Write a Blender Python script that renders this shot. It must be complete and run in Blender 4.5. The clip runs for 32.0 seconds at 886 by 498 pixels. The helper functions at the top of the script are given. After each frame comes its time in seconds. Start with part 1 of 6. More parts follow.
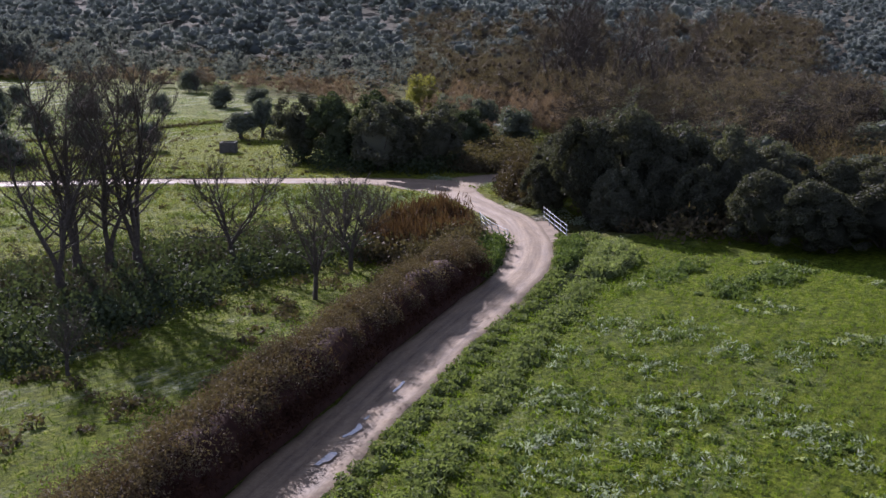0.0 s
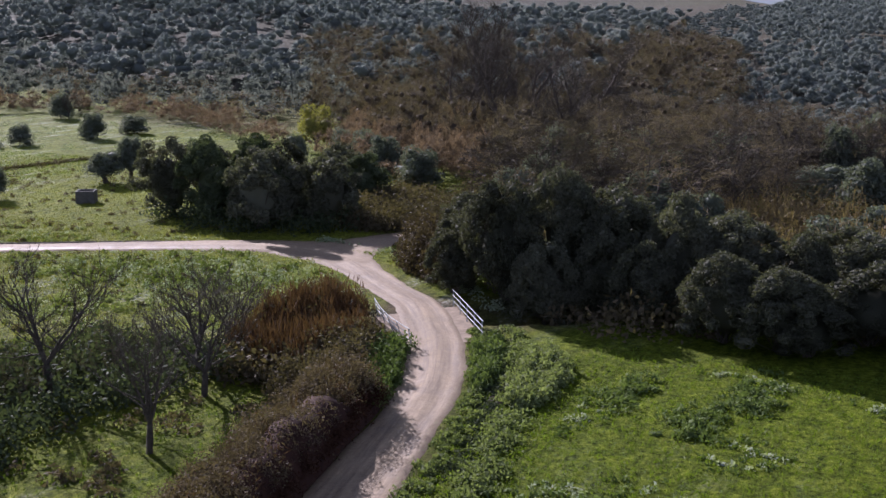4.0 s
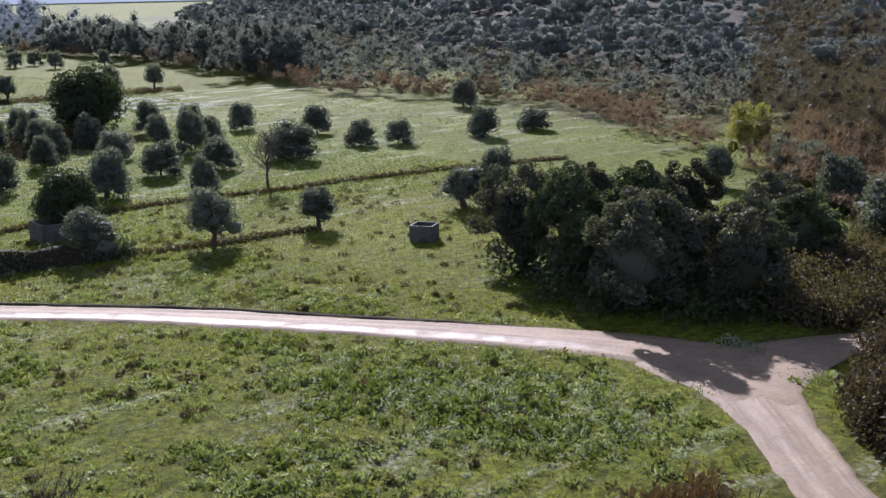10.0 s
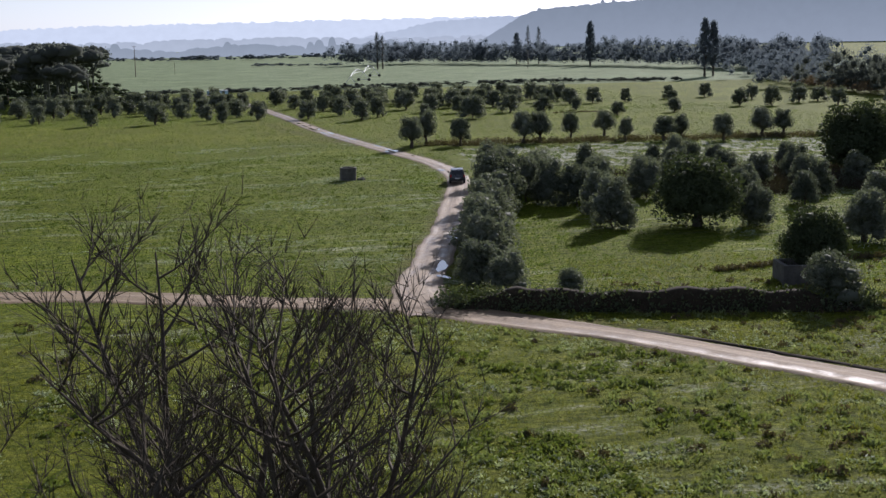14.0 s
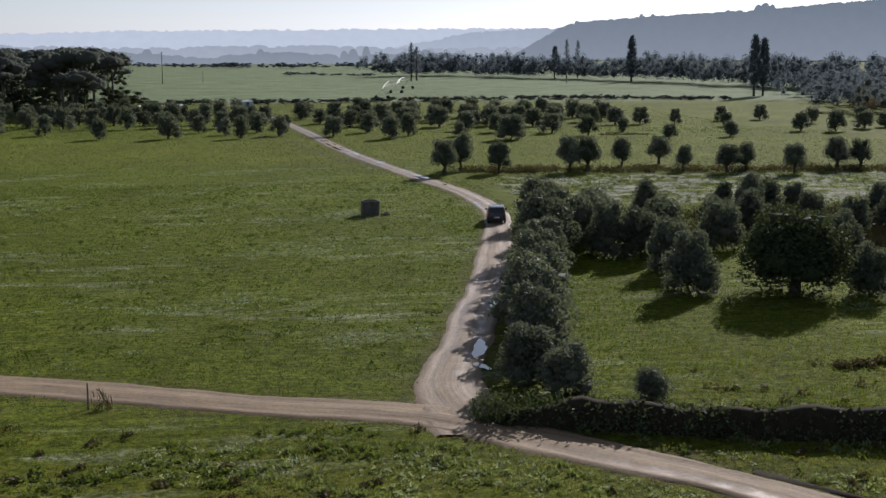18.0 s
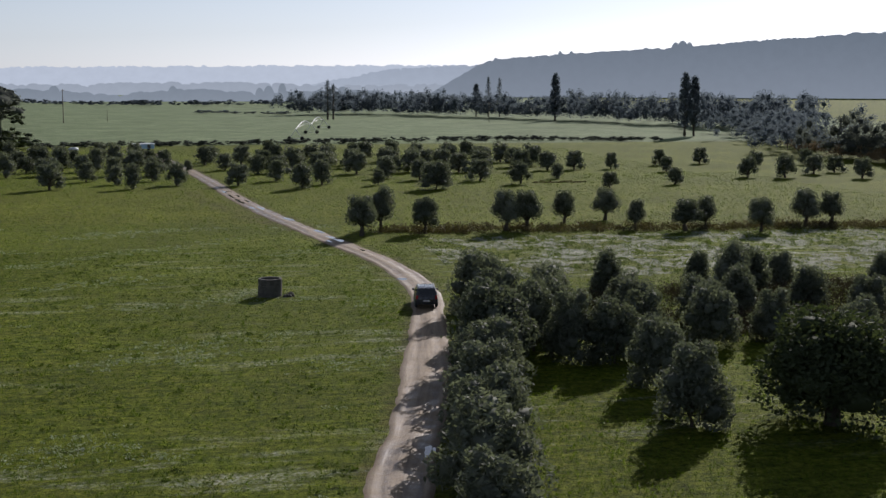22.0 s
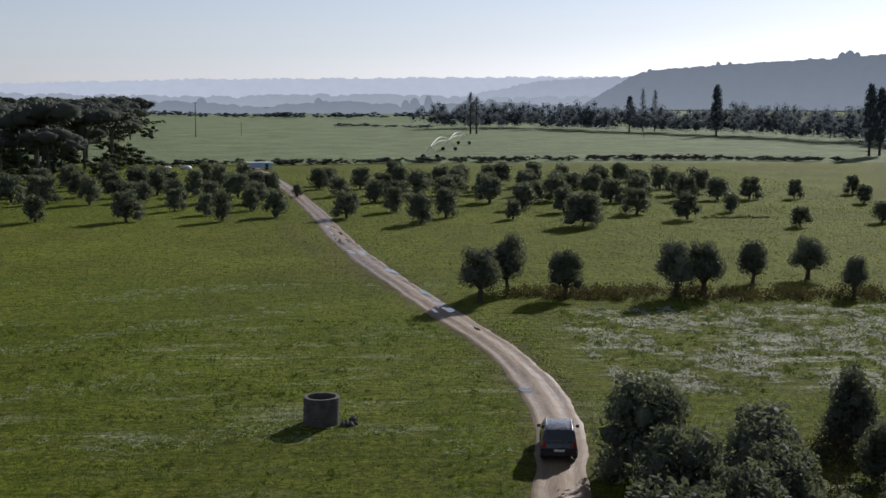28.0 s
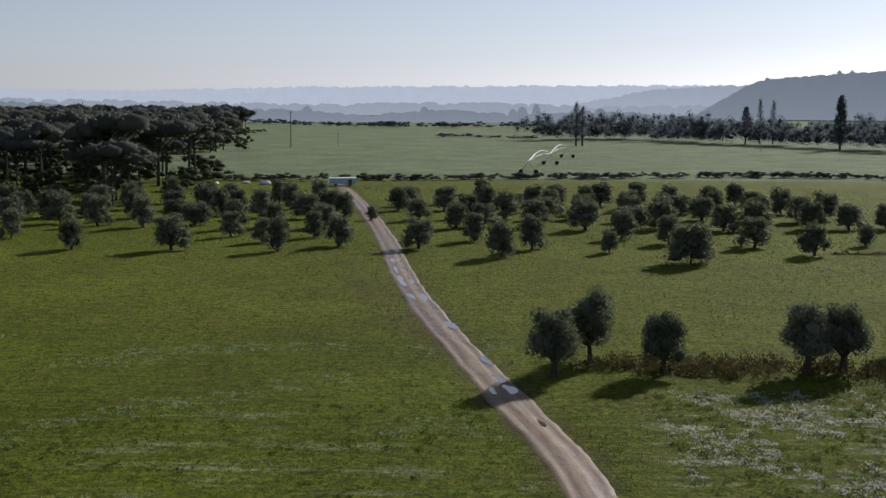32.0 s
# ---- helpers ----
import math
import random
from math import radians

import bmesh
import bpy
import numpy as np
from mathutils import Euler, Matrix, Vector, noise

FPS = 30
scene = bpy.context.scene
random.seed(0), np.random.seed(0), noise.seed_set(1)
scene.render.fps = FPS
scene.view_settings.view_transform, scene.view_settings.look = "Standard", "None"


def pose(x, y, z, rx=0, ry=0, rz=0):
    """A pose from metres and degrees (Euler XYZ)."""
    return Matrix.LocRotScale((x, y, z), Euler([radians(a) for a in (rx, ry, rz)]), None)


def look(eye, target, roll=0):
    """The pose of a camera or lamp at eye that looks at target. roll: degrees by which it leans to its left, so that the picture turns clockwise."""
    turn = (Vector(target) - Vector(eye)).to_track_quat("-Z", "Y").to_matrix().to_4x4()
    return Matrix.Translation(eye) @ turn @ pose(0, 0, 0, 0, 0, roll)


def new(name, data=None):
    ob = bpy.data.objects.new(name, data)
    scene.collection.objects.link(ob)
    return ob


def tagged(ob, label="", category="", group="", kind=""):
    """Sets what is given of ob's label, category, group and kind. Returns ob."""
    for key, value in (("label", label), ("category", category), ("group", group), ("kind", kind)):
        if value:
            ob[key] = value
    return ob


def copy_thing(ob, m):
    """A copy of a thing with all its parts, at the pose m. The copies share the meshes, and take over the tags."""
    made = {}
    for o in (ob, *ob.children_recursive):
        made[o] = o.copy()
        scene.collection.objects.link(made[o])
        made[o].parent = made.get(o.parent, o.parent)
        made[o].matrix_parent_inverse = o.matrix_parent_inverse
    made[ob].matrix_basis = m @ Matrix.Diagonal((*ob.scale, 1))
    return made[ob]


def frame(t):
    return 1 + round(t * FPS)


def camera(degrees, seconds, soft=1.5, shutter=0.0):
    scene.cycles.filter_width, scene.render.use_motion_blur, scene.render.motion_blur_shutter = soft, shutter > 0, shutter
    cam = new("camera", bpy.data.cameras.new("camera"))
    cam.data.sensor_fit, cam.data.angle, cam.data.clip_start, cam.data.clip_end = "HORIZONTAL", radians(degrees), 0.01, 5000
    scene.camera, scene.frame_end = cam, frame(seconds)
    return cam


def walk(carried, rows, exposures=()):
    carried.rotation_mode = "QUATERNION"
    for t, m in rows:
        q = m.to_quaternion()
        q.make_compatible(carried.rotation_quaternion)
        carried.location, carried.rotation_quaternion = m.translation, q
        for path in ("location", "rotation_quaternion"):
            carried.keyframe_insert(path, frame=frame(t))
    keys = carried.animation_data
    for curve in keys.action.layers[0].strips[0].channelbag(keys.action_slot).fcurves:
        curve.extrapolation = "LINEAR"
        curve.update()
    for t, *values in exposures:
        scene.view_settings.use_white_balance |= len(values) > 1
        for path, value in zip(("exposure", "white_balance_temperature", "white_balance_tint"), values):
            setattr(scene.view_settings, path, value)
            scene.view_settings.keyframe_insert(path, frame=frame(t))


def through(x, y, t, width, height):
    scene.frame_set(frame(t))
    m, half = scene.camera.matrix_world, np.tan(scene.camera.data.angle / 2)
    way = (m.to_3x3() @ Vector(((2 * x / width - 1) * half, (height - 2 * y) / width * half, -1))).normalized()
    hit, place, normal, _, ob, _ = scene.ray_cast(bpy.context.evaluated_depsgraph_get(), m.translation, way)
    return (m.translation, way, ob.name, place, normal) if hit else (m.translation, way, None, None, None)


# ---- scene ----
cam = camera(39.2, 32.0)
PATH = [
    (0, (-63.599, -58.059, 15.963), (-61.895, -57.088, 15.572), -0.2),
    (0.5, (-62.087, -57.25, 15.787), (-60.368, -56.3, 15.406), -0.2),
    (1, (-60.508, -56.183, 15.898), (-58.773, -55.261, 15.52), 0.0),
    (1.5, (-58.608, -55.355, 16.153), (-56.863, -54.453, 15.774), -0.1),
    (2, (-56.611, -54.359, 16.571), (-54.856, -53.479, 16.186), 0.0),
    (2.5, (-54.676, -53.487, 16.951), (-52.914, -52.625, 16.565), 0.1),
    (3, (-52.623, -52.654, 17.233), (-50.853, -51.805, 16.853), -0.1),
    (3.5, (-50.519, -51.668, 17.562), (-48.742, -50.831, 17.183), 0.2),
    (5.5, (-39.178, -47.012, 17.89), (-37.425, -46.127, 17.509), -0.6),
    (6, (-36.555, -45.818, 17.79), (-34.817, -44.903, 17.409), -0.7),
    (6.5, (-33.777, -44.463, 17.797), (-32.055, -43.521, 17.41), -0.7),
    (7, (-31.006, -43.053, 17.906), (-29.301, -42.085, 17.51), -0.7),
    (7.5, (-28.468, -41.707, 17.875), (-26.785, -40.702, 17.477), -0.8),
    (8, (-25.936, -40.319, 17.885), (-24.282, -39.268, 17.484), -0.9),
    (8.5, (-23.236, -38.762, 17.894), (-21.626, -37.646, 17.488), -1.0),
    (9, (-20.783, -37.256, 17.897), (-19.237, -36.056, 17.483), -1.1),
    (9.5, (-18.599, -35.756, 17.871), (-17.139, -34.454, 17.452), -1.1),
    (10, (-17.208, -34.847, 17.899), (-15.858, -33.433, 17.477), -1.1),
    (10.5, (-16.362, -34.493, 17.874), (-15.146, -32.961, 17.454), -1.3),
    (11, (-15.774, -34.165, 17.656), (-14.707, -32.524, 17.249), -1.3),
    (11.5, (-15.918, -33.913, 17.406), (-14.982, -32.188, 17.019), -1.3),
    (12, (-15.885, -33.712, 17.199), (-15.078, -31.919, 16.833), -1.3),
    (12.5, (-15.459, -33.197, 17.062), (-14.776, -31.35, 16.71), -1.2),
    (13, (-14.752, -32.274, 16.917), (-14.194, -30.384, 16.575), -1.2),
    (13.5, (-13.887, -30.989, 16.902), (-13.456, -29.066, 16.563), -1.1),
    (14, (-12.679, -29.608, 17.011), (-12.382, -27.659, 16.671), -1.1),
    (14.5, (-11.524, -27.832, 17.181), (-11.351, -25.869, 16.837), -1.0),
    (16.5, (-10.814, -18.591, 17.289), (-10.668, -16.626, 16.946), -0.0),
    (17, (-10.613, -15.549, 17.255), (-10.425, -13.587, 16.918), 0.0),
    (17.5, (-10.159, -12.363, 17.309), (-9.943, -10.402, 16.979), 0.0),
    (18, (-10.079, -9.33, 17.42), (-9.83, -7.372, 17.097), 0.0),
    (18.5, (-9.898, -6.299, 17.51), (-9.621, -4.343, 17.194), 0.1),
    (19, (-9.592, -3.312, 17.527), (-9.294, -1.359, 17.22), 0.1),
    (19.5, (-9.224, -0.468, 17.602), (-8.908, 1.484, 17.301), 0.1),
    (20, (-8.898, 2.735, 17.724), (-8.562, 4.685, 17.43), 0.1),
    (20.5, (-8.829, 5.814, 17.765), (-8.468, 7.76, 17.48), 0.1),
    (21, (-8.244, 8.718, 17.85), (-7.871, 10.663, 17.573), 0.1),
    (21.5, (-7.488, 11.709, 17.875), (-7.112, 13.654, 17.602), 0.1),
    (22, (-6.814, 14.541, 17.937), (-6.436, 16.487, 17.671), 0.1),
    (22.5, (-6.26, 17.521, 17.987), (-5.879, 19.467, 17.729), 0.2),
    (23, (-5.698, 20.653, 18.053), (-5.316, 22.6, 17.799), 0.2),
    (23.5, (-5.069, 23.633, 18.001), (-4.692, 25.581, 17.751), 0.1),
    (24, (-4.426, 26.799, 17.961), (-4.07, 28.751, 17.714), 0.1),
    (24.5, (-3.835, 29.954, 17.969), (-3.509, 31.912, 17.725), 0.1),
    (25, (-3.2, 33.126, 17.981), (-2.905, 35.09, 17.74), 0.1),
    (25.5, (-2.614, 36.1, 17.944), (-2.347, 38.068, 17.706), 0.0),
    (27.5, (-0.11, 48.292, 18.133), (0.058, 50.27, 17.885), 0.1),
    (28, (0.502, 51.424, 18.136), (0.644, 53.404, 17.888), 0.1),
    (28.5, (1.168, 54.597, 18.112), (1.284, 56.578, 17.863), 0.1),
    (29, (1.769, 57.52, 18.137), (1.86, 59.502, 17.887), 0.0),
    (29.5, (2.414, 60.433, 18.241), (2.48, 62.417, 17.994), -0.1),
    (30, (3.049, 63.511, 18.189), (3.093, 65.495, 17.945), 0.1),
    (30.5, (3.671, 66.348, 18.168), (3.694, 68.334, 17.928), 0.2),
    (31, (4.163, 68.825, 18.353), (4.169, 70.811, 18.115), 0.2),
    (31.5, (4.641, 71.395, 18.588), (4.63, 73.381, 18.351), 0.4),
    (32, (5.255, 74.281, 18.88), (5.221, 76.267, 18.644), 0.3),
]
EXPOSURE = [(0, 1.2, 5600, 31), (6, 1.33, 5600, 31), (9, 1.45, 5580, 29), (11, 1.15, 5600, 26), (13, 0.78, 5800, 22), (16.5, 0.45, 6000, 18), (20, 0.27, 6100, 17), (28, 0.2, 6100, 17), (32, 0.15, 6100, 17)]
walk(cam, [(t, look(eye, target, roll)) for t, eye, target, roll in PATH], EXPOSURE)

# ---- world and sun ----
SUN_AZ, SUN_EL = 33.0, 25.0
world = bpy.data.worlds.new("sky")
scene.world = world
world.use_nodes = True
wn = world.node_tree
sky = wn.nodes.new("ShaderNodeTexSky")
sky.sky_type = "NISHITA"
sky.sun_disc = False
sky.sun_elevation = radians(SUN_EL)
sky.sun_rotation = radians(SUN_AZ)
sky.air_density, sky.dust_density, sky.ozone_density = 1.0, 0.35, 2.0
haze = wn.nodes.new("ShaderNodeHueSaturation")
haze.inputs["Saturation"].default_value = 0.38
wn.links.new(sky.outputs[0], haze.inputs["Color"])
tint = wn.nodes.new("ShaderNodeMix")
tint.data_type, tint.blend_type = "RGBA", "MULTIPLY"
tint.inputs[0].default_value = 1.0
tint.inputs[7].default_value = (0.93, 1.0, 1.09, 1)
wn.links.new(haze.outputs[0], tint.inputs[6])
wn.links.new(tint.outputs[2], wn.nodes["Background"].inputs[0])
wn.nodes["Background"].inputs[1].default_value = 0.063
sun = new("sun", bpy.data.lights.new("sun", "SUN"))
sun.data.energy, sun.data.angle, sun.data.color = 4.9, radians(0.6), (1.0, 0.93, 0.82)
s_el, s_az = radians(SUN_EL), radians(SUN_AZ)
SUN_DIR = Vector((math.sin(s_az) * math.cos(s_el), math.cos(s_az) * math.cos(s_el), math.sin(s_el)))
sun.matrix_world = look(SUN_DIR * 100, (0, 0, 0))


# ---- materials ----
def material(name, rough=0.8, metal=0.0, spec=0.3):
    m = bpy.data.materials.new(name)
    m.use_nodes = True
    b = m.node_tree.nodes["Principled BSDF"]
    b.inputs["Roughness"].default_value = rough
    b.inputs["Metallic"].default_value = metal
    b.inputs["Specular IOR Level"].default_value = spec
    return m, m.node_tree, b


def node(nt, kind, **sets):
    n = nt.nodes.new(kind)
    for k, v in sets.items():
        n.inputs[k].default_value = v
    return n


def noise_of(nt, scale, detail=4.0, rough=0.6, vector=None):
    n = node(nt, "ShaderNodeTexNoise", Scale=scale, Detail=detail, Roughness=rough)
    if vector is None:
        g = nt.nodes.new("ShaderNodeNewGeometry")
        vector = g.outputs["Position"]
    nt.links.new(vector, n.inputs["Vector"])
    return n.outputs[0]


def ramp(nt, fac, stops):
    r = nt.nodes.new("ShaderNodeValToRGB")
    e = r.color_ramp.elements
    while len(e) < len(stops):
        e.new(0.5)
    for k, (p, c) in zip(e, stops):
        k.position = p
        k.color = (*c, 1) if len(c) == 3 else c
    nt.links.new(fac, r.inputs[0])
    return r.outputs[0]


def grey(v):
    return (v, v, v)


def mix(nt, fac, a, b, kind="MIX"):
    m = nt.nodes.new("ShaderNodeMix")
    m.data_type, m.blend_type = "RGBA", kind
    for s, v in ((m.inputs[0], fac), (m.inputs[6], a), (m.inputs[7], b)):
        if isinstance(v, (int, float)):
            s.default_value = v
        elif isinstance(v, tuple):
            s.default_value = (*v, 1)
        else:
            nt.links.new(v, s)
    return m.outputs[2]


def bump(nt, height, strength, distance, bsdf):
    b = node(nt, "ShaderNodeBump", Strength=strength, Distance=distance)
    nt.links.new(height, b.inputs["Height"])
    nt.links.new(b.outputs[0], bsdf.inputs["Normal"])


def plain(name, colour, rough=0.7, metal=0.0, spec=0.3, vary=0.25, scale=3.0):
    m, nt, b = material(name, rough, metal, spec)
    dark = tuple(c * (1 - vary) for c in colour)
    light = tuple(min(1, c * (1 + vary)) for c in colour)
    n = noise_of(nt, scale, 6)
    nt.links.new(ramp(nt, n, [(0.3, dark), (0.7, light)]), b.inputs["Base Color"])
    bump(nt, n, 0.3, 0.02, b)
    return m


def leafy(name, dark, light, through=0.3, rough=0.7, spec=0.05, glow=(1.25, 1.35, 0.6)):
    """Foliage: each leaf clump of its own tint, light shining through a little."""
    m, nt, b = material(name, rough, 0, spec)
    g = nt.nodes.new("ShaderNodeNewGeometry")
    o = nt.nodes.new("ShaderNodeObjectInfo")
    add = node(nt, "ShaderNodeMath")
    add.operation = "MULTIPLY_ADD"
    nt.links.new(o.outputs["Random"], add.inputs[0])
    add.inputs[1].default_value = 0.4
    mul = node(nt, "ShaderNodeMath")
    mul.operation = "MULTIPLY"
    mul.inputs[1].default_value = 0.45
    nt.links.new(g.outputs["Random Per Island"], mul.inputs[0])
    nt.links.new(mul.outputs[0], add.inputs[2])
    col = ramp(nt, add.outputs[0], [(0.0, dark), (1.0, light)])
    nt.links.new(col, b.inputs["Base Color"])
    tr = nt.nodes.new("ShaderNodeBsdfTranslucent")
    nt.links.new(mix(nt, 1.0, col, glow, "MULTIPLY"), tr.inputs[0])
    sh = nt.nodes.new("ShaderNodeMixShader")
    sh.inputs[0].default_value = through
    nt.links.new(b.outputs[0], sh.inputs[1])
    nt.links.new(tr.outputs[0], sh.inputs[2])
    nt.links.new(sh.outputs[0], nt.nodes["Material Output"].inputs[0])
    return m


def ground_material():
    m, nt, b = material("meadow", 0.95, 0, 0.05)
    g = nt.nodes.new("ShaderNodeNewGeometry")
    pos = g.outputs["Position"]
    stretch = nt.nodes.new("ShaderNodeMapping")
    stretch.inputs["Scale"].default_value = (0.25, 1.0, 1.0)
    nt.links.new(pos, stretch.inputs[0])
    big = noise_of(nt, 0.05, 4, 0.6, pos)
    mid = noise_of(nt, 0.35, 6, 0.65, pos)
    fine = noise_of(nt, 2.6, 10, 0.85, pos)
    streak = noise_of(nt, 0.45, 5, 0.6, stretch.outputs[0])
    lush = ramp(nt, fine, [(0.38, (0.017, 0.025, 0.002)), (0.51, (0.084, 0.112, 0.006)), (0.66, (0.182, 0.218, 0.022))])
    dry = ramp(nt, fine, [(0.38, (0.030, 0.036, 0.005)), (0.51, (0.124, 0.132, 0.014)), (0.66, (0.235, 0.225, 0.040))])
    a = nt.nodes.new("ShaderNodeAttribute")
    a.attribute_name = "dryness"
    d = node(nt, "ShaderNodeMath")
    d.operation = "MULTIPLY_ADD"
    nt.links.new(mid, d.inputs[0])
    d.inputs[1].default_value = 1.4
    sub = node(nt, "ShaderNodeMath")
    sub.operation = "ADD"
    sub.inputs[1].default_value = -0.75
    nt.links.new(a.outputs["Fac"], sub.inputs[0])
    nt.links.new(sub.outputs[0], d.inputs[2])
    d.use_clamp = True
    col = mix(nt, d.outputs[0], lush, dry)
    # bare earth and leaf litter
    e = nt.nodes.new("ShaderNodeAttribute")
    e.attribute_name = "earth"
    em = node(nt, "ShaderNodeMath")
    em.operation = "MULTIPLY_ADD"
    nt.links.new(mid, em.inputs[0])
    em.inputs[1].default_value = 1.2
    es = node(nt, "ShaderNodeMath")
    es.operation = "ADD"
    es.inputs[1].default_value = -0.95
    nt.links.new(e.outputs["Fac"], es.inputs[0])
    nt.links.new(es.outputs[0], em.inputs[2])
    em.use_clamp = True
    soil = ramp(nt, fine, [(0.3, (0.035, 0.028, 0.016)), (0.7, (0.105, 0.080, 0.045))])
    col = mix(nt, em.outputs[0], col, soil)
    # pale flowering weeds in drifts
    w = nt.nodes.new("ShaderNodeAttribute")
    w.attribute_name = "pale"
    wm = node(nt, "ShaderNodeMath")
    wm.operation = "MULTIPLY"
    wr = ramp(nt, streak, [(0.52, grey(0.0)), (0.66, grey(1.0))])
    nt.links.new(wr, wm.inputs[0])
    nt.links.new(w.outputs["Fac"], wm.inputs[1])
    wf = node(nt, "ShaderNodeMath")
    wf.operation = "MULTIPLY"
    nt.links.new(wm.outputs[0], wf.inputs[0])
    nt.links.new(ramp(nt, noise_of(nt, 3.5, 3, 0.7, pos), [(0.45, grey(0.1)), (0.62, grey(1.0))]), wf.inputs[1])
    col = mix(nt, wf.outputs[0], col, (0.50, 0.51, 0.45))
    sc = nt.nodes.new("ShaderNodeAttribute")
    sc.attribute_name = "scrub"
    col = mix(nt, sc.outputs["Fac"], col, ramp(nt, mid, [(0.35, (0.055, 0.054, 0.042)), (0.65, (0.100, 0.092, 0.075))]))
    # far field paled for dew, with distance haze painted in
    dw = nt.nodes.new("ShaderNodeAttribute")
    dw.attribute_name = "dew_haze"
    col = mix(nt, dw.outputs["Fac"], col, ramp(nt, streak, [(0.3, (0.105, 0.150, 0.080)), (0.7, (0.215, 0.265, 0.165))]))
    tone = ramp(nt, big, [(0.3, grey(0.78)), (0.7, grey(1.15))])
    col = mix(nt, 1.0, col, tone, "MULTIPLY")
    clumps = ramp(nt, noise_of(nt, 1.1, 3, 0.55, pos), [(0.32, (0.58, 0.64, 0.5)), (0.5, grey(1.0)), (0.7, (1.16, 1.12, 1.1))])
    col = mix(nt, 1.0, col, clumps, "MULTIPLY")
    furrow = nt.nodes.new("ShaderNodeMapping")
    furrow.inputs["Scale"].default_value = (0.16, 1.0, 1.0)
    nt.links.new(pos, furrow.inputs[0])
    rows = ramp(nt, noise_of(nt, 1.6, 4, 0.65, furrow.outputs[0]), [(0.36, (0.66, 0.70, 0.62)), (0.5, grey(1.0)), (0.66, (1.14, 1.12, 1.1))])
    col = mix(nt, 1.0, col, rows, "MULTIPLY")
    nt.links.new(col, b.inputs["Base Color"])
    bump(nt, fine, 1.0, 0.18, b)
    return m


def road_material():
    m, nt, b = material("wet dirt", 0.6, 0, 0.45)
    g = nt.nodes.new("ShaderNodeNewGeometry")
    pos = g.outputs["Position"]
    mid = noise_of(nt, 0.5, 6, 0.65, pos)
    fine = noise_of(nt, 5.0, 8, 0.7, pos)
    col = ramp(nt, mid, [(0.25, (0.108, 0.070, 0.035)), (0.5, (0.186, 0.125, 0.062)), (0.75, (0.262, 0.188, 0.102))])
    col = mix(nt, 0.5, col, ramp(nt, fine, [(0.3, (0.090, 0.063, 0.035)), (0.7, (0.272, 0.212, 0.130))]))
    a = nt.nodes.new("ShaderNodeAttribute")
    a.attribute_name = "wet"
    wet = node(nt, "ShaderNodeMath")
    wet.operation = "MULTIPLY"
    nt.links.new(a.outputs["Fac"], wet.inputs[0])
    nt.links.new(ramp(nt, noise_of(nt, 0.9, 5, 0.6, pos), [(0.35, grey(0.2)), (0.6, grey(1.0))]), wet.inputs[1])
    col = mix(nt, wet.outputs[0], col, mix(nt, 1.0, col, (0.62, 0.58, 0.55), "MULTIPLY"))
    nt.links.new(col, b.inputs["Base Color"])
    rr = node(nt, "ShaderNodeMapRange")
    nt.links.new(wet.outputs[0], rr.inputs[0])
    rr.inputs[3].default_value, rr.inputs[4].default_value = 0.88, 0.34
    nt.links.new(rr.outputs[0], b.inputs["Roughness"])
    w = nt.nodes.new("ShaderNodeAttribute")
    w.attribute_name = "way"
    run = nt.nodes.new("ShaderNodeMapping")
    run.inputs["Scale"].default_value = (3.2, 0.16, 1.0)
    nt.links.new(w.outputs["Vector"], run.inputs[0])
    tyre = noise_of(nt, 1.0, 5, 0.7, run.outputs[0])
    streaked = mix(nt, 1.0, col, ramp(nt, tyre, [(0.32, (0.52, 0.47, 0.43)), (0.5, (0.95, 0.93, 0.92)), (0.68, (1.25, 1.25, 1.27))]), "MULTIPLY")
    e = nt.nodes.new("ShaderNodeAttribute")
    e.attribute_name = "edge"
    ea = node(nt, "ShaderNodeMath")
    ea.operation = "MULTIPLY_ADD"
    nt.links.new(mid, ea.inputs[0])
    ea.inputs[1].default_value = 1.6
    es = node(nt, "ShaderNodeMath")
    es.operation = "ADD"
    es.inputs[1].default_value = -0.95
    nt.links.new(e.outputs["Fac"], es.inputs[0])
    nt.links.new(es.outputs[0], ea.inputs[2])
    ea.use_clamp = True
    col = mix(nt, ea.outputs[0], streaked, ramp(nt, fine, [(0.35, (0.075, 0.040, 0.022)), (0.5, (0.135, 0.085, 0.045)), (0.65, (0.10, 0.105, 0.035))]))
    nt.links.new(col, b.inputs["Base Color"])
    both = node(nt, "ShaderNodeMath")
    both.operation = "ADD"
    nt.links.new(fine, both.inputs[0])
    nt.links.new(tyre, both.inputs[1])
    bump(nt, both.outputs[0], 0.5, 0.05, b)
    return m


MEADOW = ground_material()
DIRT = road_material()
OLIVE = leafy("olive leaves", (0.056, 0.068, 0.050), (0.190, 0.206, 0.162), 0.34, 0.7, 0.08, (1.15, 1.2, 0.75))
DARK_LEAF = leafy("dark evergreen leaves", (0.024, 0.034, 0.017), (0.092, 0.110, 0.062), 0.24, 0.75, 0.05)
WILLOW = leafy("yellowing leaves", (0.12, 0.12, 0.03), (0.30, 0.27, 0.09), 0.35)
REED = leafy("dry reeds", (0.060, 0.044, 0.027), (0.19, 0.140, 0.085), 0.3, 0.7, 0.1)
STREAM_LEAF = leafy("grey-green stream foliage", (0.020, 0.021, 0.013), (0.128, 0.130, 0.094), 0.24, 0.7, 0.06)
RUSSET = leafy("russet twigs", (0.056, 0.045, 0.036), (0.165, 0.128, 0.098), 0.25, 0.8, 0.1)
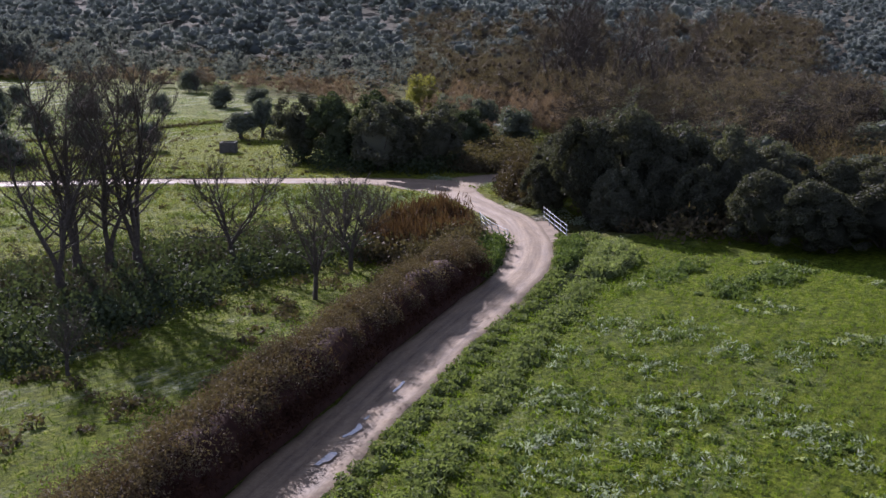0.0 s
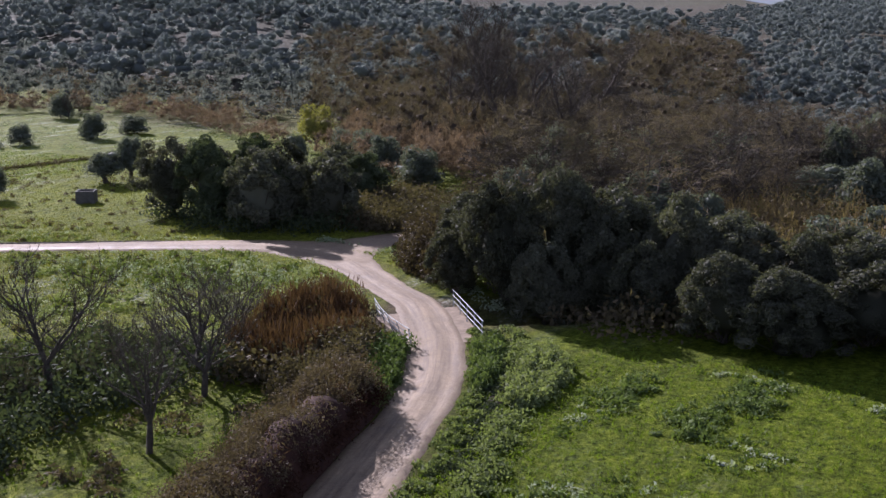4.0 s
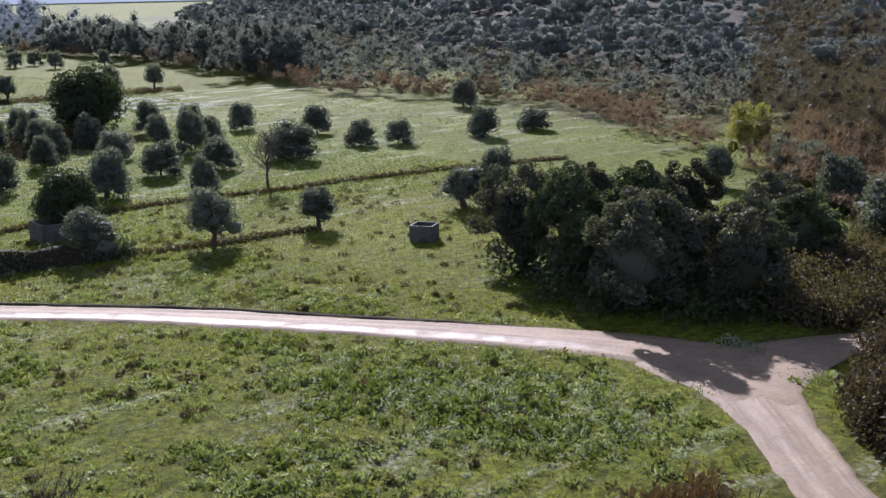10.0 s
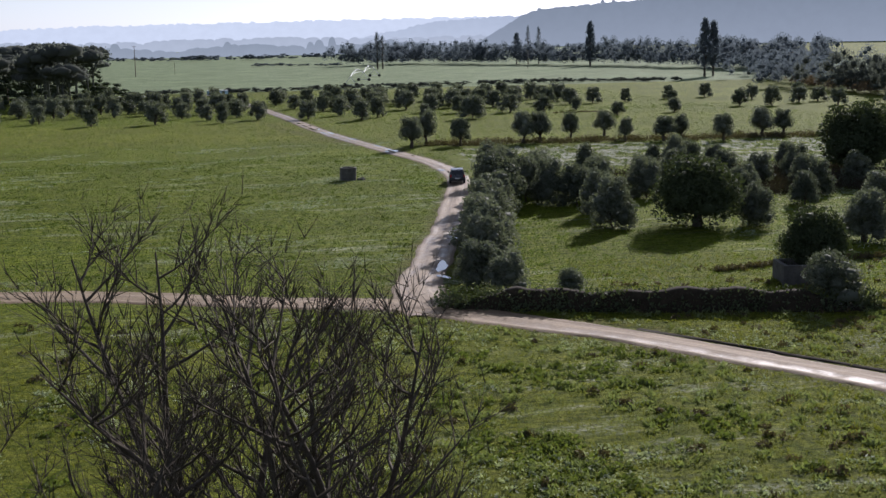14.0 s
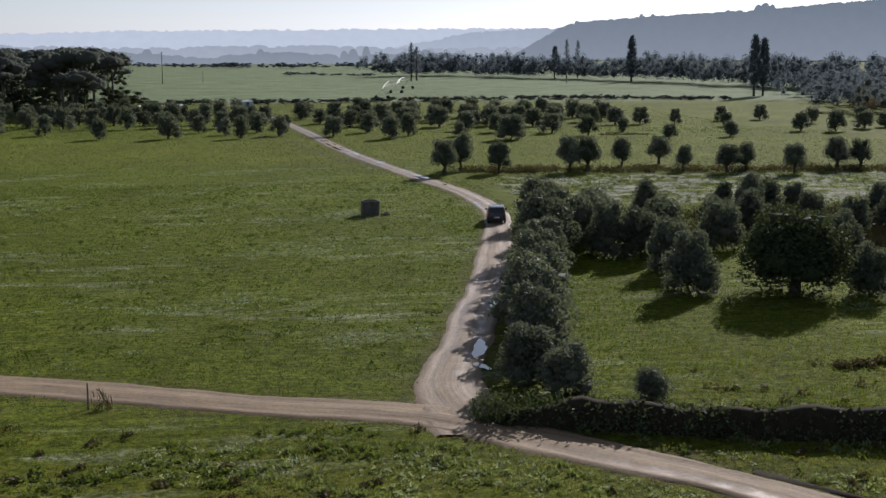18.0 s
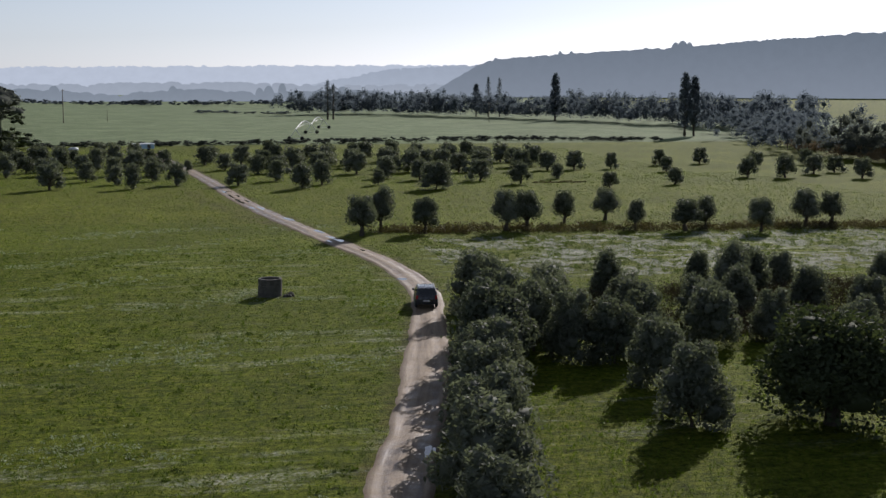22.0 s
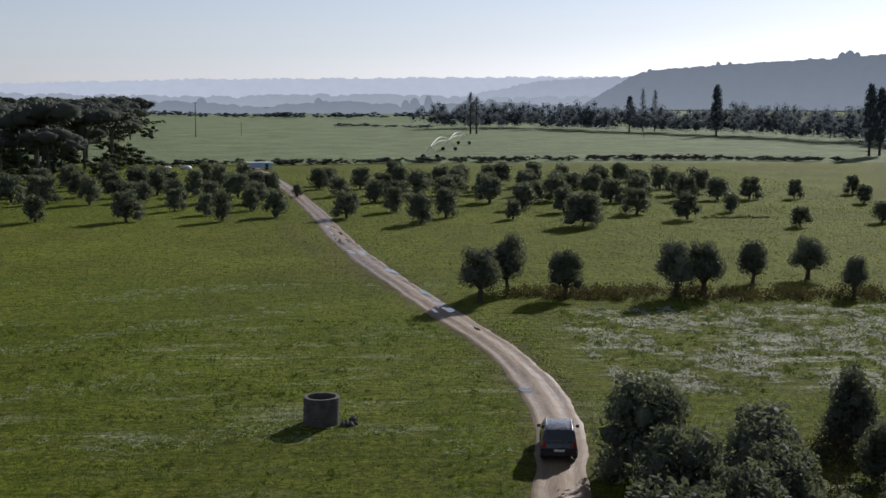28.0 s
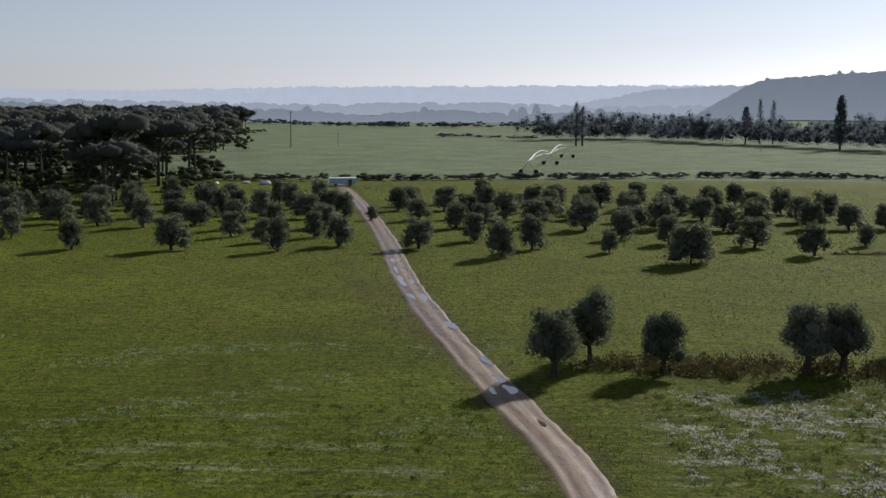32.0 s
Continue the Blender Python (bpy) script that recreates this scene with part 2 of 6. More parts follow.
BRAMBLE = leafy("bramble leaves", (0.036, 0.034, 0.020), (0.140, 0.108, 0.066), 0.24)
WEED = leafy("lush weeds", (0.046, 0.068, 0.015), (0.134, 0.160, 0.050), 0.35)
PALE_WEED = leafy("pale flowering weeds", (0.16, 0.19, 0.12), (0.40, 0.43, 0.34), 0.3)
# Olive leaf colours paled and narrowed to paint in distance haze.
HILL_OLIVE = leafy("haze-paled silver olive canopy", (0.130, 0.147, 0.138), (0.195, 0.214, 0.198), 0.55, 0.9, 0.0, (1.1, 1.15, 1.05))
# Blue-grey leaf colour carries the haze over the farthest trees.
FAR_TREE = leafy("haze-paled far foliage", (0.110, 0.128, 0.140), (0.140, 0.160, 0.174), 0.5, 0.9, 0.0, (1.0, 1.05, 1.05))
# Grey-green foliage, its colour raised to imitate haze over the mid distance.
GREY_TREE = leafy("grey-green foliage lifted for haze", (0.074, 0.082, 0.072), (0.148, 0.158, 0.138), 0.5, 0.9, 0.0, (1.0, 1.05, 0.9))
RED_REED = leafy("red-brown reeds", (0.034, 0.018, 0.011), (0.112, 0.064, 0.037), 0.2, 0.8, 0.05)
HEDGE = leafy("red-brown bramble leaves", (0.034, 0.026, 0.017), (0.132, 0.099, 0.066), 0.24)
RED_TWIG = leafy("dark red twigs", (0.026, 0.013, 0.009), (0.085, 0.044, 0.030), 0.1, 0.9, 0.0)
# Brighter reed colour, with the sunlight on the edge reeds painted in.
TAWNY = leafy("reeds painted sunlit tawny", (0.095, 0.074, 0.046), (0.245, 0.186, 0.120), 0.3, 0.8, 0.1, (1.15, 1.05, 0.8))
TWIG_LEAF = leafy("grey-brown saplings", (0.040, 0.034, 0.026), (0.105, 0.088, 0.068), 0.1, 0.9, 0.0)
DEW_WEED = leafy("dewy weeds", (0.16, 0.20, 0.11), (0.36, 0.40, 0.30), 0.4, 0.6, 0.2, (1.1, 1.15, 0.9))
WHITE_WEED = leafy("white-flowering weeds", (0.30, 0.31, 0.28), (0.62, 0.62, 0.59), 0.5, 0.6, 0.2, (1.1, 1.1, 1.05))
BARK = plain("bark", (0.066, 0.055, 0.043), 0.9, 0, 0.15, 0.4, 6)
TWIG = plain("grey twigs", (0.066, 0.056, 0.042), 0.9, 0, 0.1, 0.3, 2)
CONCRETE = plain("weathered concrete", (0.085, 0.08, 0.07), 0.9, 0, 0.2, 0.35, 2.5)
STEEL = plain("galvanised steel", (0.22, 0.235, 0.235), 0.6, 0.1, 0.3, 0.15, 8)
ZINC = plain("bright zinc", (0.34, 0.36, 0.37), 0.5, 0.2, 0.4, 0.12, 3)
TIMBER = plain("weathered timber", (0.16, 0.13, 0.10), 0.85, 0, 0.2, 0.3, 4)
BLUE = plain("pale blue tarpaulin", (0.35, 0.50, 0.62), 0.6, 0, 0.3, 0.15, 1)


def water_material():
    m, nt, b = material("puddle water", 0.04, 0, 0.6)
    b.inputs["Base Color"].default_value = (0.10, 0.085, 0.07, 1)
    bump(nt, noise_of(nt, 6, 2), 0.04, 0.02, b)
    return m


WATER = water_material()


# ---- mesh helpers ----
def raw_mesh(name, verts, faces, mat, smooth=False):
    """faces: array (n, 3) or (n, 4), or a list of such arrays."""
    faces = faces if isinstance(faces, list) else [faces]
    verts = np.asarray(verts, np.float32)
    me = bpy.data.meshes.new(name)
    me.vertices.add(len(verts))
    me.vertices.foreach_set("co", verts.ravel())
    loops = np.concatenate([f.ravel() for f in faces]).astype(np.int32)
    sizes = np.concatenate([np.full(len(f), f.shape[1]) for f in faces])
    me.loops.add(len(loops))
    me.loops.foreach_set("vertex_index", loops)
    me.polygons.add(len(sizes))
    me.polygons.foreach_set("loop_start", np.r_[0, np.cumsum(sizes)[:-1]].astype(np.int32))
    me.polygons.foreach_set("loop_total", sizes.astype(np.int32))
    if smooth:
        me.polygons.foreach_set("use_smooth", np.ones(len(sizes), bool))
    me.update(calc_edges=True)
    if mat:
        me.materials.append(mat)
    return me


def part(name, me, parent=None, label="", m=None):
    ob = new(name, me)
    if parent:
        ob.parent = parent
    if m is not None:
        ob.matrix_basis = m
    return tagged(ob, label)


def bm_mesh(name, bm, mat, smooth=False):
    me = bpy.data.meshes.new(name)
    bm.to_mesh(me)
    bm.free()
    me.materials.append(mat)
    if smooth:
        for p in me.polygons:
            p.use_smooth = True
    return me


def box_bm(size, at=(0, 0, 0), bevel=0.0, bm=None, turn=None):
    bm = bm or bmesh.new()
    m = Matrix.Translation(at) @ (turn or Matrix()) @ Matrix.Diagonal((*size, 1))
    r = bmesh.ops.create_cube(bm, size=1, matrix=m)
    if bevel:
        es = list({e for v in r["verts"] for e in v.link_edges})
        bmesh.ops.bevel(bm, geom=es, offset=bevel, segments=2, affect="EDGES", profile=0.7)
    return bm


def rod_bm(a, b, r0, r1=None, n=8, bm=None):
    bm = bm or bmesh.new()
    a, b = Vector(a), Vector(b)
    d = b - a
    m = Matrix.Translation((a + b) / 2) @ d.to_track_quat("Z", "Y").to_matrix().to_4x4()
    bmesh.ops.create_cone(bm, cap_ends=True, segments=n, radius1=r0, radius2=r0 if r1 is None else r1, depth=d.length, matrix=m)
    return bm


def tubes(segments, sides=5):
    """Tapered tubes as arrays. segments: rows of start, end, start radius, end radius."""
    s = np.array(segments, float)
    a, b, r0, r1 = s[:, :3], s[:, 3:6], s[:, 6], s[:, 7]
    d = b - a
    d /= np.linalg.norm(d, axis=1)[:, None] + 1e-9
    ref = np.where(np.abs(d[:, 2:3]) < 0.9, [[0, 0, 1.0]], [[1.0, 0, 0]])
    u = np.cross(d, ref)
    u /= np.linalg.norm(u, axis=1)[:, None] + 1e-9
    w = np.cross(d, u)
    ang = np.arange(sides) * 2 * np.pi / sides
    ring = u[:, None] * np.cos(ang)[None, :, None] + w[:, None] * np.sin(ang)[None, :, None]
    v = np.concatenate([a[:, None] + ring * r0[:, None, None], b[:, None] + ring * r1[:, None, None]], 1)
    base = np.arange(len(s))[:, None] * 2 * sides
    k = np.arange(sides)
    n = (k + 1) % sides
    f = np.stack([base + k, base + n, base + sides + n, base + sides + k], 2)
    return v.reshape(-1, 3), f.reshape(-1, 4)


def leaf_quads(rng, points, long, wide, droop=0.0, up=None):
    """A small pointed leaf spray (one quad, kinked) at each point."""
    n = len(points)
    d = rng.normal(size=(n, 3))
    if up is not None:
        d = d * up[1] + np.array([0, 0, up[0]])
    d[:, 2] -= droop
    d /= np.linalg.norm(d, axis=1)[:, None]
    e = np.cross(d, rng.normal(size=(n, 3)))
    e /= np.linalg.norm(e, axis=1)[:, None] + 1e-9
    l = long * rng.uniform(0.6, 1.4, (n, 1))
    w = wide * rng.uniform(0.6, 1.4, (n, 1))
    v = np.stack([points - d * l * 0.5, points + e * w * 0.5, points + d * l * 0.5, points - e * w * 0.5], 1)
    f = np.arange(n * 4).reshape(-1, 4)
    return v.reshape(-1, 3), f


def ico(sub=2):
    bm = bmesh.new()
    bmesh.ops.create_icosphere(bm, subdivisions=sub, radius=1)
    v = np.array([x.co for x in bm.verts])
    f = np.array([[x.index for x in p.verts] for p in bm.faces])
    bm.free()
    return v, f


ICO1, ICO2 = ico(1), ico(2)


def join(pieces):
    vs, fs, k = [], [], 0
    for v, f in pieces:
        vs.append(v)
        fs.append(f + k)
        k += len(v)
    tri = [f for f in fs if f.shape[1] == 3]
    quad = [f for f in fs if f.shape[1] == 4]
    return np.concatenate(vs), [np.concatenate(g) for g in (tri, quad) if g]


def lobes_of(rng, radius, low, high, count, lift=0.28):
    """Rounded masses of a crown: centres and radii in an uneven ring and on top."""
    out = []
    for i in range(count):
        a = i * 2.4 + rng.uniform(-0.5, 0.5)
        t = (i + 0.5) / count
        r = radius * (0.62 * math.sqrt(1 - t * 0.75)) * rng.uniform(0.6, 1.1)
        z = low + (high - low) * (lift + (0.78 - lift) * t + rng.uniform(-0.08, 0.08))
        out.append((r * math.cos(a), r * math.sin(a), z, radius * rng.uniform(0.30, 0.47) * (1.1 - 0.3 * t)))
    return out


def crown_arrays(rng, lobes, leaves, long, wide, core=0.8, droop=0.0, flat=0.9):
    """Leaf sprays round each lobe, and apart from them added opaque cores that deepen its shade."""
    pieces, inner = [], []
    per = leaves // len(lobes)
    for x, y, z, r in lobes:
        v, f = ICO1
        bumps = 1 + 0.22 * rng.normal(size=(len(v), 1))
        inner.append((v * bumps * r * core * np.array([1, 1, flat]) + np.array([x, y, z]), f))
        d = rng.normal(size=(per, 3))
        d /= np.linalg.norm(d, axis=1)[:, None]
        q = d * r * rng.uniform(0.7, 1.0, (per, 1)) ** 0.6 * rng.choice([1.0, 1.08, 1.3], (per, 1), p=[0.64, 0.30, 0.06]) * np.array([1, 1, flat]) + np.array([x, y, z])
        pieces.append(leaf_quads(rng, q, long, wide, droop))
    return join(pieces), join(inner)


def ribbons(rng, segments):
    """Fine twigs, one slim blade each."""
    s = np.array(segments, float)
    a, b, r0, r1 = s[:, :3], s[:, 3:6], s[:, 6:7], s[:, 7:8]
    e = np.cross(b - a, rng.normal(size=a.shape))
    e /= np.linalg.norm(e, axis=1)[:, None] + 1e-9
    v = np.stack([a - e * r0, a + e * r0, b + e * r1, b - e * r1], 1)
    return v.reshape(-1, 3), np.arange(len(s) * 4).reshape(-1, 4)


def mass_lobes(rng, radius, high, count):
    """Tufts over an uneven dome that reaches the ground."""
    out = []
    swell = rng.uniform(0.58, 1.14, 9)
    for i in range(count):
        a = i * 2.4 + rng.uniform(-0.4, 0.4)
        rr = 0.92 * math.sqrt((i + 0.5) / count)
        k = swell[int(a * 1.43) % 9]
        top = high * k * math.sqrt(max(0.0, 1 - rr * rr)) ** 0.7
        z = top * (0.86 if i % 3 else rng.uniform(0.3, 0.75))
        out.append((radius * rr * k * math.cos(a), radius * rr * k * math.sin(a), max(0.3, z), radius * rng.uniform(0.13, 0.23)))
    return out


def stem_arrays(rng, height, width, trunk_r, stems=3, fork=0.18, limbs=15, twigs=7, sprigs=4, curl=0.9, rise=1.0):
    """A leafless tree with several stems, limbs all along them that sweep upwards, twigs and fine sprigs."""
    thick, fine, tips = [], [], []
    up = Vector((0, 0, 1))

    def sweep(p, d, length, r, steps, lift, out):
        pts = [(Vector(p), d)]
        for i in range(steps):
            d = (d + up * lift / steps + Vector(rng.normal(0, 0.10, 3))).normalized()
            q = p + d * (length / steps)
            k0, k1 = 1 - 0.9 * i / steps, 1 - 0.9 * (i + 1) / steps
            out.append((*p, *q, r * k0, r * k1))
            p = q
            pts.append((p, d))
        return pts

    base = Vector((0, 0, -0.3))
    crotch = Vector((rng.normal(0, 0.1), rng.normal(0, 0.1), height * fork))
    thick.append((*base, *crotch, trunk_r * 1.25, trunk_r))
    for s in range(stems):
        a = 6.28 * s / stems + rng.uniform(-0.5, 0.5)
        lean = rng.uniform(0.12, 0.34) * width / height * 2.2
        stem = sweep(crotch, Vector((lean * math.cos(a), lean * math.sin(a), 1)).normalized(), height * (1 - fork) * rng.uniform(0.84, 1.0), trunk_r * 0.62, 8, 0.15, thick)
        for k in range(limbs):
            u = 0.12 + 0.86 * (k + rng.uniform(0, 0.8)) / limbs
            i = min(7, int(u * 8))
            p = stem[i][0].lerp(stem[i + 1][0], u * 8 - i)
            b = rng.uniform(0, 6.28)
            d = Vector((math.cos(b), math.sin(b), rng.uniform(0.3, 0.8) * rise)).normalized()
            reach = width * (0.16 + 0.38 * (1 - u)) * rng.uniform(0.7, 1.25)
            limb = sweep(p, d, reach * 1.15, trunk_r * (0.30 - 0.17 * u), 5, curl, thick if reach > width * 0.3 else fine)
            for j in range(twigs):
                w = rng.uniform(0.2, 1.0)
                m = min(4, int(w * 5))
                q = limb[m][0].lerp(limb[m + 1][0], w * 5 - m)
                side = Vector(rng.normal(0, 1, 3))
                td = (limb[m][1] * 0.9 + side.normalized() * (1.2 - 0.4 * rise) + up * 0.35 * rise).normalized()
                twig = sweep(q, td, width * rng.uniform(0.07, 0.17), 0.018, 3, 0.5 * rise, fine)
                for _ in range(sprigs):
                    n = rng.integers(0, 3)
                    sd = (twig[n][1] + Vector(rng.normal(0, 0.8 - 0.25 * rise, 3)) + up * 0.2 * rise).normalized()
                    sweep(twig[n + 1][0], sd, width * rng.uniform(0.035, 0.09), 0.011, 1, 0.2, tips)
    return thick, fine, tips


# ---- the ground ----
def smooth(a, b, x):
    t = np.clip((x - a) / (b - a), 0, 1)
    return t * t * (3 - 2 * t)


def hill(x, y):
    d = (x - 128) * 0.99 - y * 0.139 - 0.28 * np.maximum(0, y - 140)
    amp = 21 + 26 * smooth(45, 250, y - 0.12 * (x - 130))
    amp = amp * (1 - smooth(330, 620, y))
    return amp * (1 - np.exp(-np.maximum(d, 0) / 150.0))


ROAD_A = [(-190.0, -72.0), (-120.0, -55.2), (-73.3, -43.9), (-39.5, -35.7), (-22.5, -31.6), (-17.0, -30.2), (-5.7, -27.8), (2.7, -25.8), (10.1, -22.7), (14.5, -20.1), (18.6, -17.2), (21.8, -13.6), (26.0, -9.2), (29.2, -5.1), (29.7, -0.4)]
ROAD_STUB = [(29.2, -2.7), (33.0, -3.8), (36.8, -5.3), (42.0, -8.4), (49.5, -12.9)]
ROAD_B = [(32.0, -3.3), (29.8, 3.0), (27.1, 8.3), (22.7, 15.9), (17.6, 24.2), (12.0, 31.4), (7.6, 36.9), (4.2, 40.2), (0.6, 43.6), (-4.0, 47.8), (-11.4, 50.3), (-18.0, 53.1), (-25.1, 55.8), (-31.8, 56.9), (-67.4, 64.5), (-120.0, 75.8), (-200.0, 93.0)]
ROAD_C = [(-1.3, 44.5), (-1.9, 51.8), (-0.9, 57.6), (0.5, 62.4), (2.2, 70.6), (4.0, 77.3), (7.6, 94.1), (11.1, 113.4), (11.8, 120.2), (11.8, 128.2), (10.8, 138.7), (8.5, 150.4), (5.5, 166.1), (1.8, 186.6), (-1.8, 212.1), (-4.9, 239.4), (-9.1, 270.7), (-14.0, 302.9), (-20.1, 339.1), (-25.7, 365.6)]


def spline(points, step=0.8):
    """An even, smooth line through the given points."""
    p = np.array(points, float)
    p = np.vstack([2 * p[0] - p[1], p, 2 * p[-1] - p[-2]])
    out = []
    for i in range(1, len(p) - 2):
        n = max(2, int(np.linalg.norm(p[i + 1] - p[i]) / step))
        for t in np.arange(n) / n:
            out.append(0.5 * (2 * p[i] + (p[i + 1] - p[i - 1]) * t + (2 * p[i - 1] - 5 * p[i] + 4 * p[i + 1] - p[i + 2]) * t * t
                              + (3 * p[i] - p[i - 1] - 3 * p[i + 1] + p[i + 2]) * t ** 3))
    out.append(p[-2])
    return np.array(out)


LINES = {k: spline(v) for k, v in (("a", ROAD_A), ("stub", ROAD_STUB), ("b", ROAD_B), ("c", ROAD_C))}
ALL_ROAD = np.vstack([v[::2] for v in LINES.values()])


def road_gap(x, y):
    """Distance to the nearest road's middle."""
    p = np.stack([np.ravel(x), np.ravel(y)], 1)
    out = np.full(len(p), 1e9)
    near = (p[:, 0] > -100) & (p[:, 0] < 90) & (p[:, 1] > -70) & (p[:, 1] < 400)
    idx = np.where(near)[0]
    for k in range(0, len(idx), 4000):
        j = idx[k:k + 4000]
        out[j] = np.sqrt(((p[j, None] - ALL_ROAD[None]) ** 2).sum(2)).min(1)
    return out.reshape(np.shape(x))


def waves(x, y, scale, seed):
    """Cheap smooth relief from summed sines."""
    rng = np.random.default_rng(seed)
    z = 0 * x
    for _ in range(7):
        a, k, ph = rng.uniform(0, 6.28), rng.uniform(0.5, 1.8) / scale, rng.uniform(0, 6.28)
        z = z + np.sin((x * math.cos(a) + y * math.sin(a)) * k * 6.28 + ph)
    return z / 7


def graded(lo, hi, step, reach):
    core = np.arange(lo, hi + step, step)
    out, s, v = [], step, core[-1]
    while v < reach:
        s *= 1.22
        v += s
        out.append(v)
    left, s, v = [], step, core[0]
    while v > -reach:
        s *= 1.22
        v -= s
        left.append(v)
    return np.r_[left[::-1], core, out]


STREAM = spline([(-38.2, 6.9), (-5.1, -9.4), (7.2, -15.5), (16.2, -20.1), (22.2, -27.5), (37.3, -35.6), (75.4, -44.4)], 2)


def stream_gap(x, y):
    p = np.stack([np.ravel(x), np.ravel(y)], 1)
    out = np.full(len(p), 1e9)
    j = np.where((p[:, 0] > 5) & (p[:, 0] < 90) & (p[:, 1] > -60) & (p[:, 1] < 5))[0]
    if len(j):
        out[j] = np.sqrt(((p[j, None] - STREAM[None]) ** 2).sum(2)).min(1)
    return out.reshape(np.shape(x))


def ground_z(x, y):
    x, y = np.asarray(x, float), np.asarray(y, float)
    gap = road_gap(x, y)
    rough = smooth(1.5, 6, gap)
    z = hill(x, y) + 0.10 * waves(x, y, 9, 3) * rough + 0.05 * waves(x, y, 3.1, 5) * rough
    z = z - 1.2 * (1 - smooth(0.5, 3.0, stream_gap(x, y))) * smooth(1.8, 3.2, gap)
    return z - 0.05 * (1 - smooth(1.2, 2.4, gap))


def build_ground():
    xs, ys = graded(-70, 125, 1.5, 4600), graded(-60, 330, 1.5, 4600)
    gx, gy = np.meshgrid(xs, ys)
    z = ground_z(gx, gy)
    v = np.stack([gx, gy, z], 2).reshape(-1, 3)
    ny, nx = gx.shape
    i = (np.arange(ny - 1)[:, None] * nx + np.arange(nx - 1)[None]).ravel()
    f = np.stack([i, i + 1, i + nx + 1, i + nx], 1)
    me = raw_mesh("ground", v, f, MEADOW, True)
    x, y = v[:, 0], v[:, 1]
    east = x - np.interp(y, LINES["c"][:, 1], LINES["c"][:, 0])
    dry = 0.25 + 0.13 * smooth(0, 12, east) * (y > 43)
    dry = dry + 0.30 * smooth(46, 40, y) * (x < 60) * smooth(-22, -12, y) - 0.25 * (y < -28)
    dry = dry + (0.10 + 0.22 * (east < 0)) * smooth(171, 176, y + 0.15 * x) * smooth(236, 222, y)
    pale = 0.55 * smooth(0.2, 0.6, waves(x, y, 30, 11) + 0.35) * smooth(152, 146, y) * (0.3 + 0.7 * smooth(-30, -20, y))
    pale = np.maximum(pale, 1.6 * smooth(15, 19, x) * smooth(123, 128, y) * smooth(156, 150, y))
    pale = pale * (x < 122)
    pale = np.maximum(pale, 0.8 * (x < 118) * smooth(30, 40, x) * smooth(54, 66, y) * smooth(140, 130, y))
    earth = 0.25 + 0.8 * smooth(6, 2, stream_gap(x, y)) + 0.55 * smooth(3.0, 1.6, road_gap(x, y))
    earth = earth + 0.75 * smooth(0.3, 3, hill(x, y)) + 0.6 * smooth(95, 115, x) * smooth(120, 60, y)
    worn = np.abs(east + 3.0 + 0.06 * (y - 170))
    earth = earth + 0.45 * smooth(3.0, 0.5, worn) * smooth(160, 180, y) * smooth(240, 215, y)
    # dew and painted haze beyond the orchard
    dew_haze = 0.85 * smooth(370, 378, y) * smooth(260, 215, x - 0.1 * y)
    scrub = 0.9 * smooth(-6, 10, (x - 135) * 0.99 - y * 0.139 - 0.28 * np.maximum(0, y - 140)) * (0.65 + 0.35 * smooth(0.02, 0.16, (y - 0.12 * x) / np.maximum(x, 1))) * smooth(700, 500, y)
    for name, val in (("dryness", dry), ("pale", pale), ("earth", earth), ("dew_haze", dew_haze), ("scrub", scrub)):
        at = me.attributes.new(name, "FLOAT", "POINT")
        at.data.foreach_set("value", val.astype(np.float32))
    return tagged(new("ground", me), "green winter meadow with weeds and pale patches", "ground", "", "structure")


build_ground()


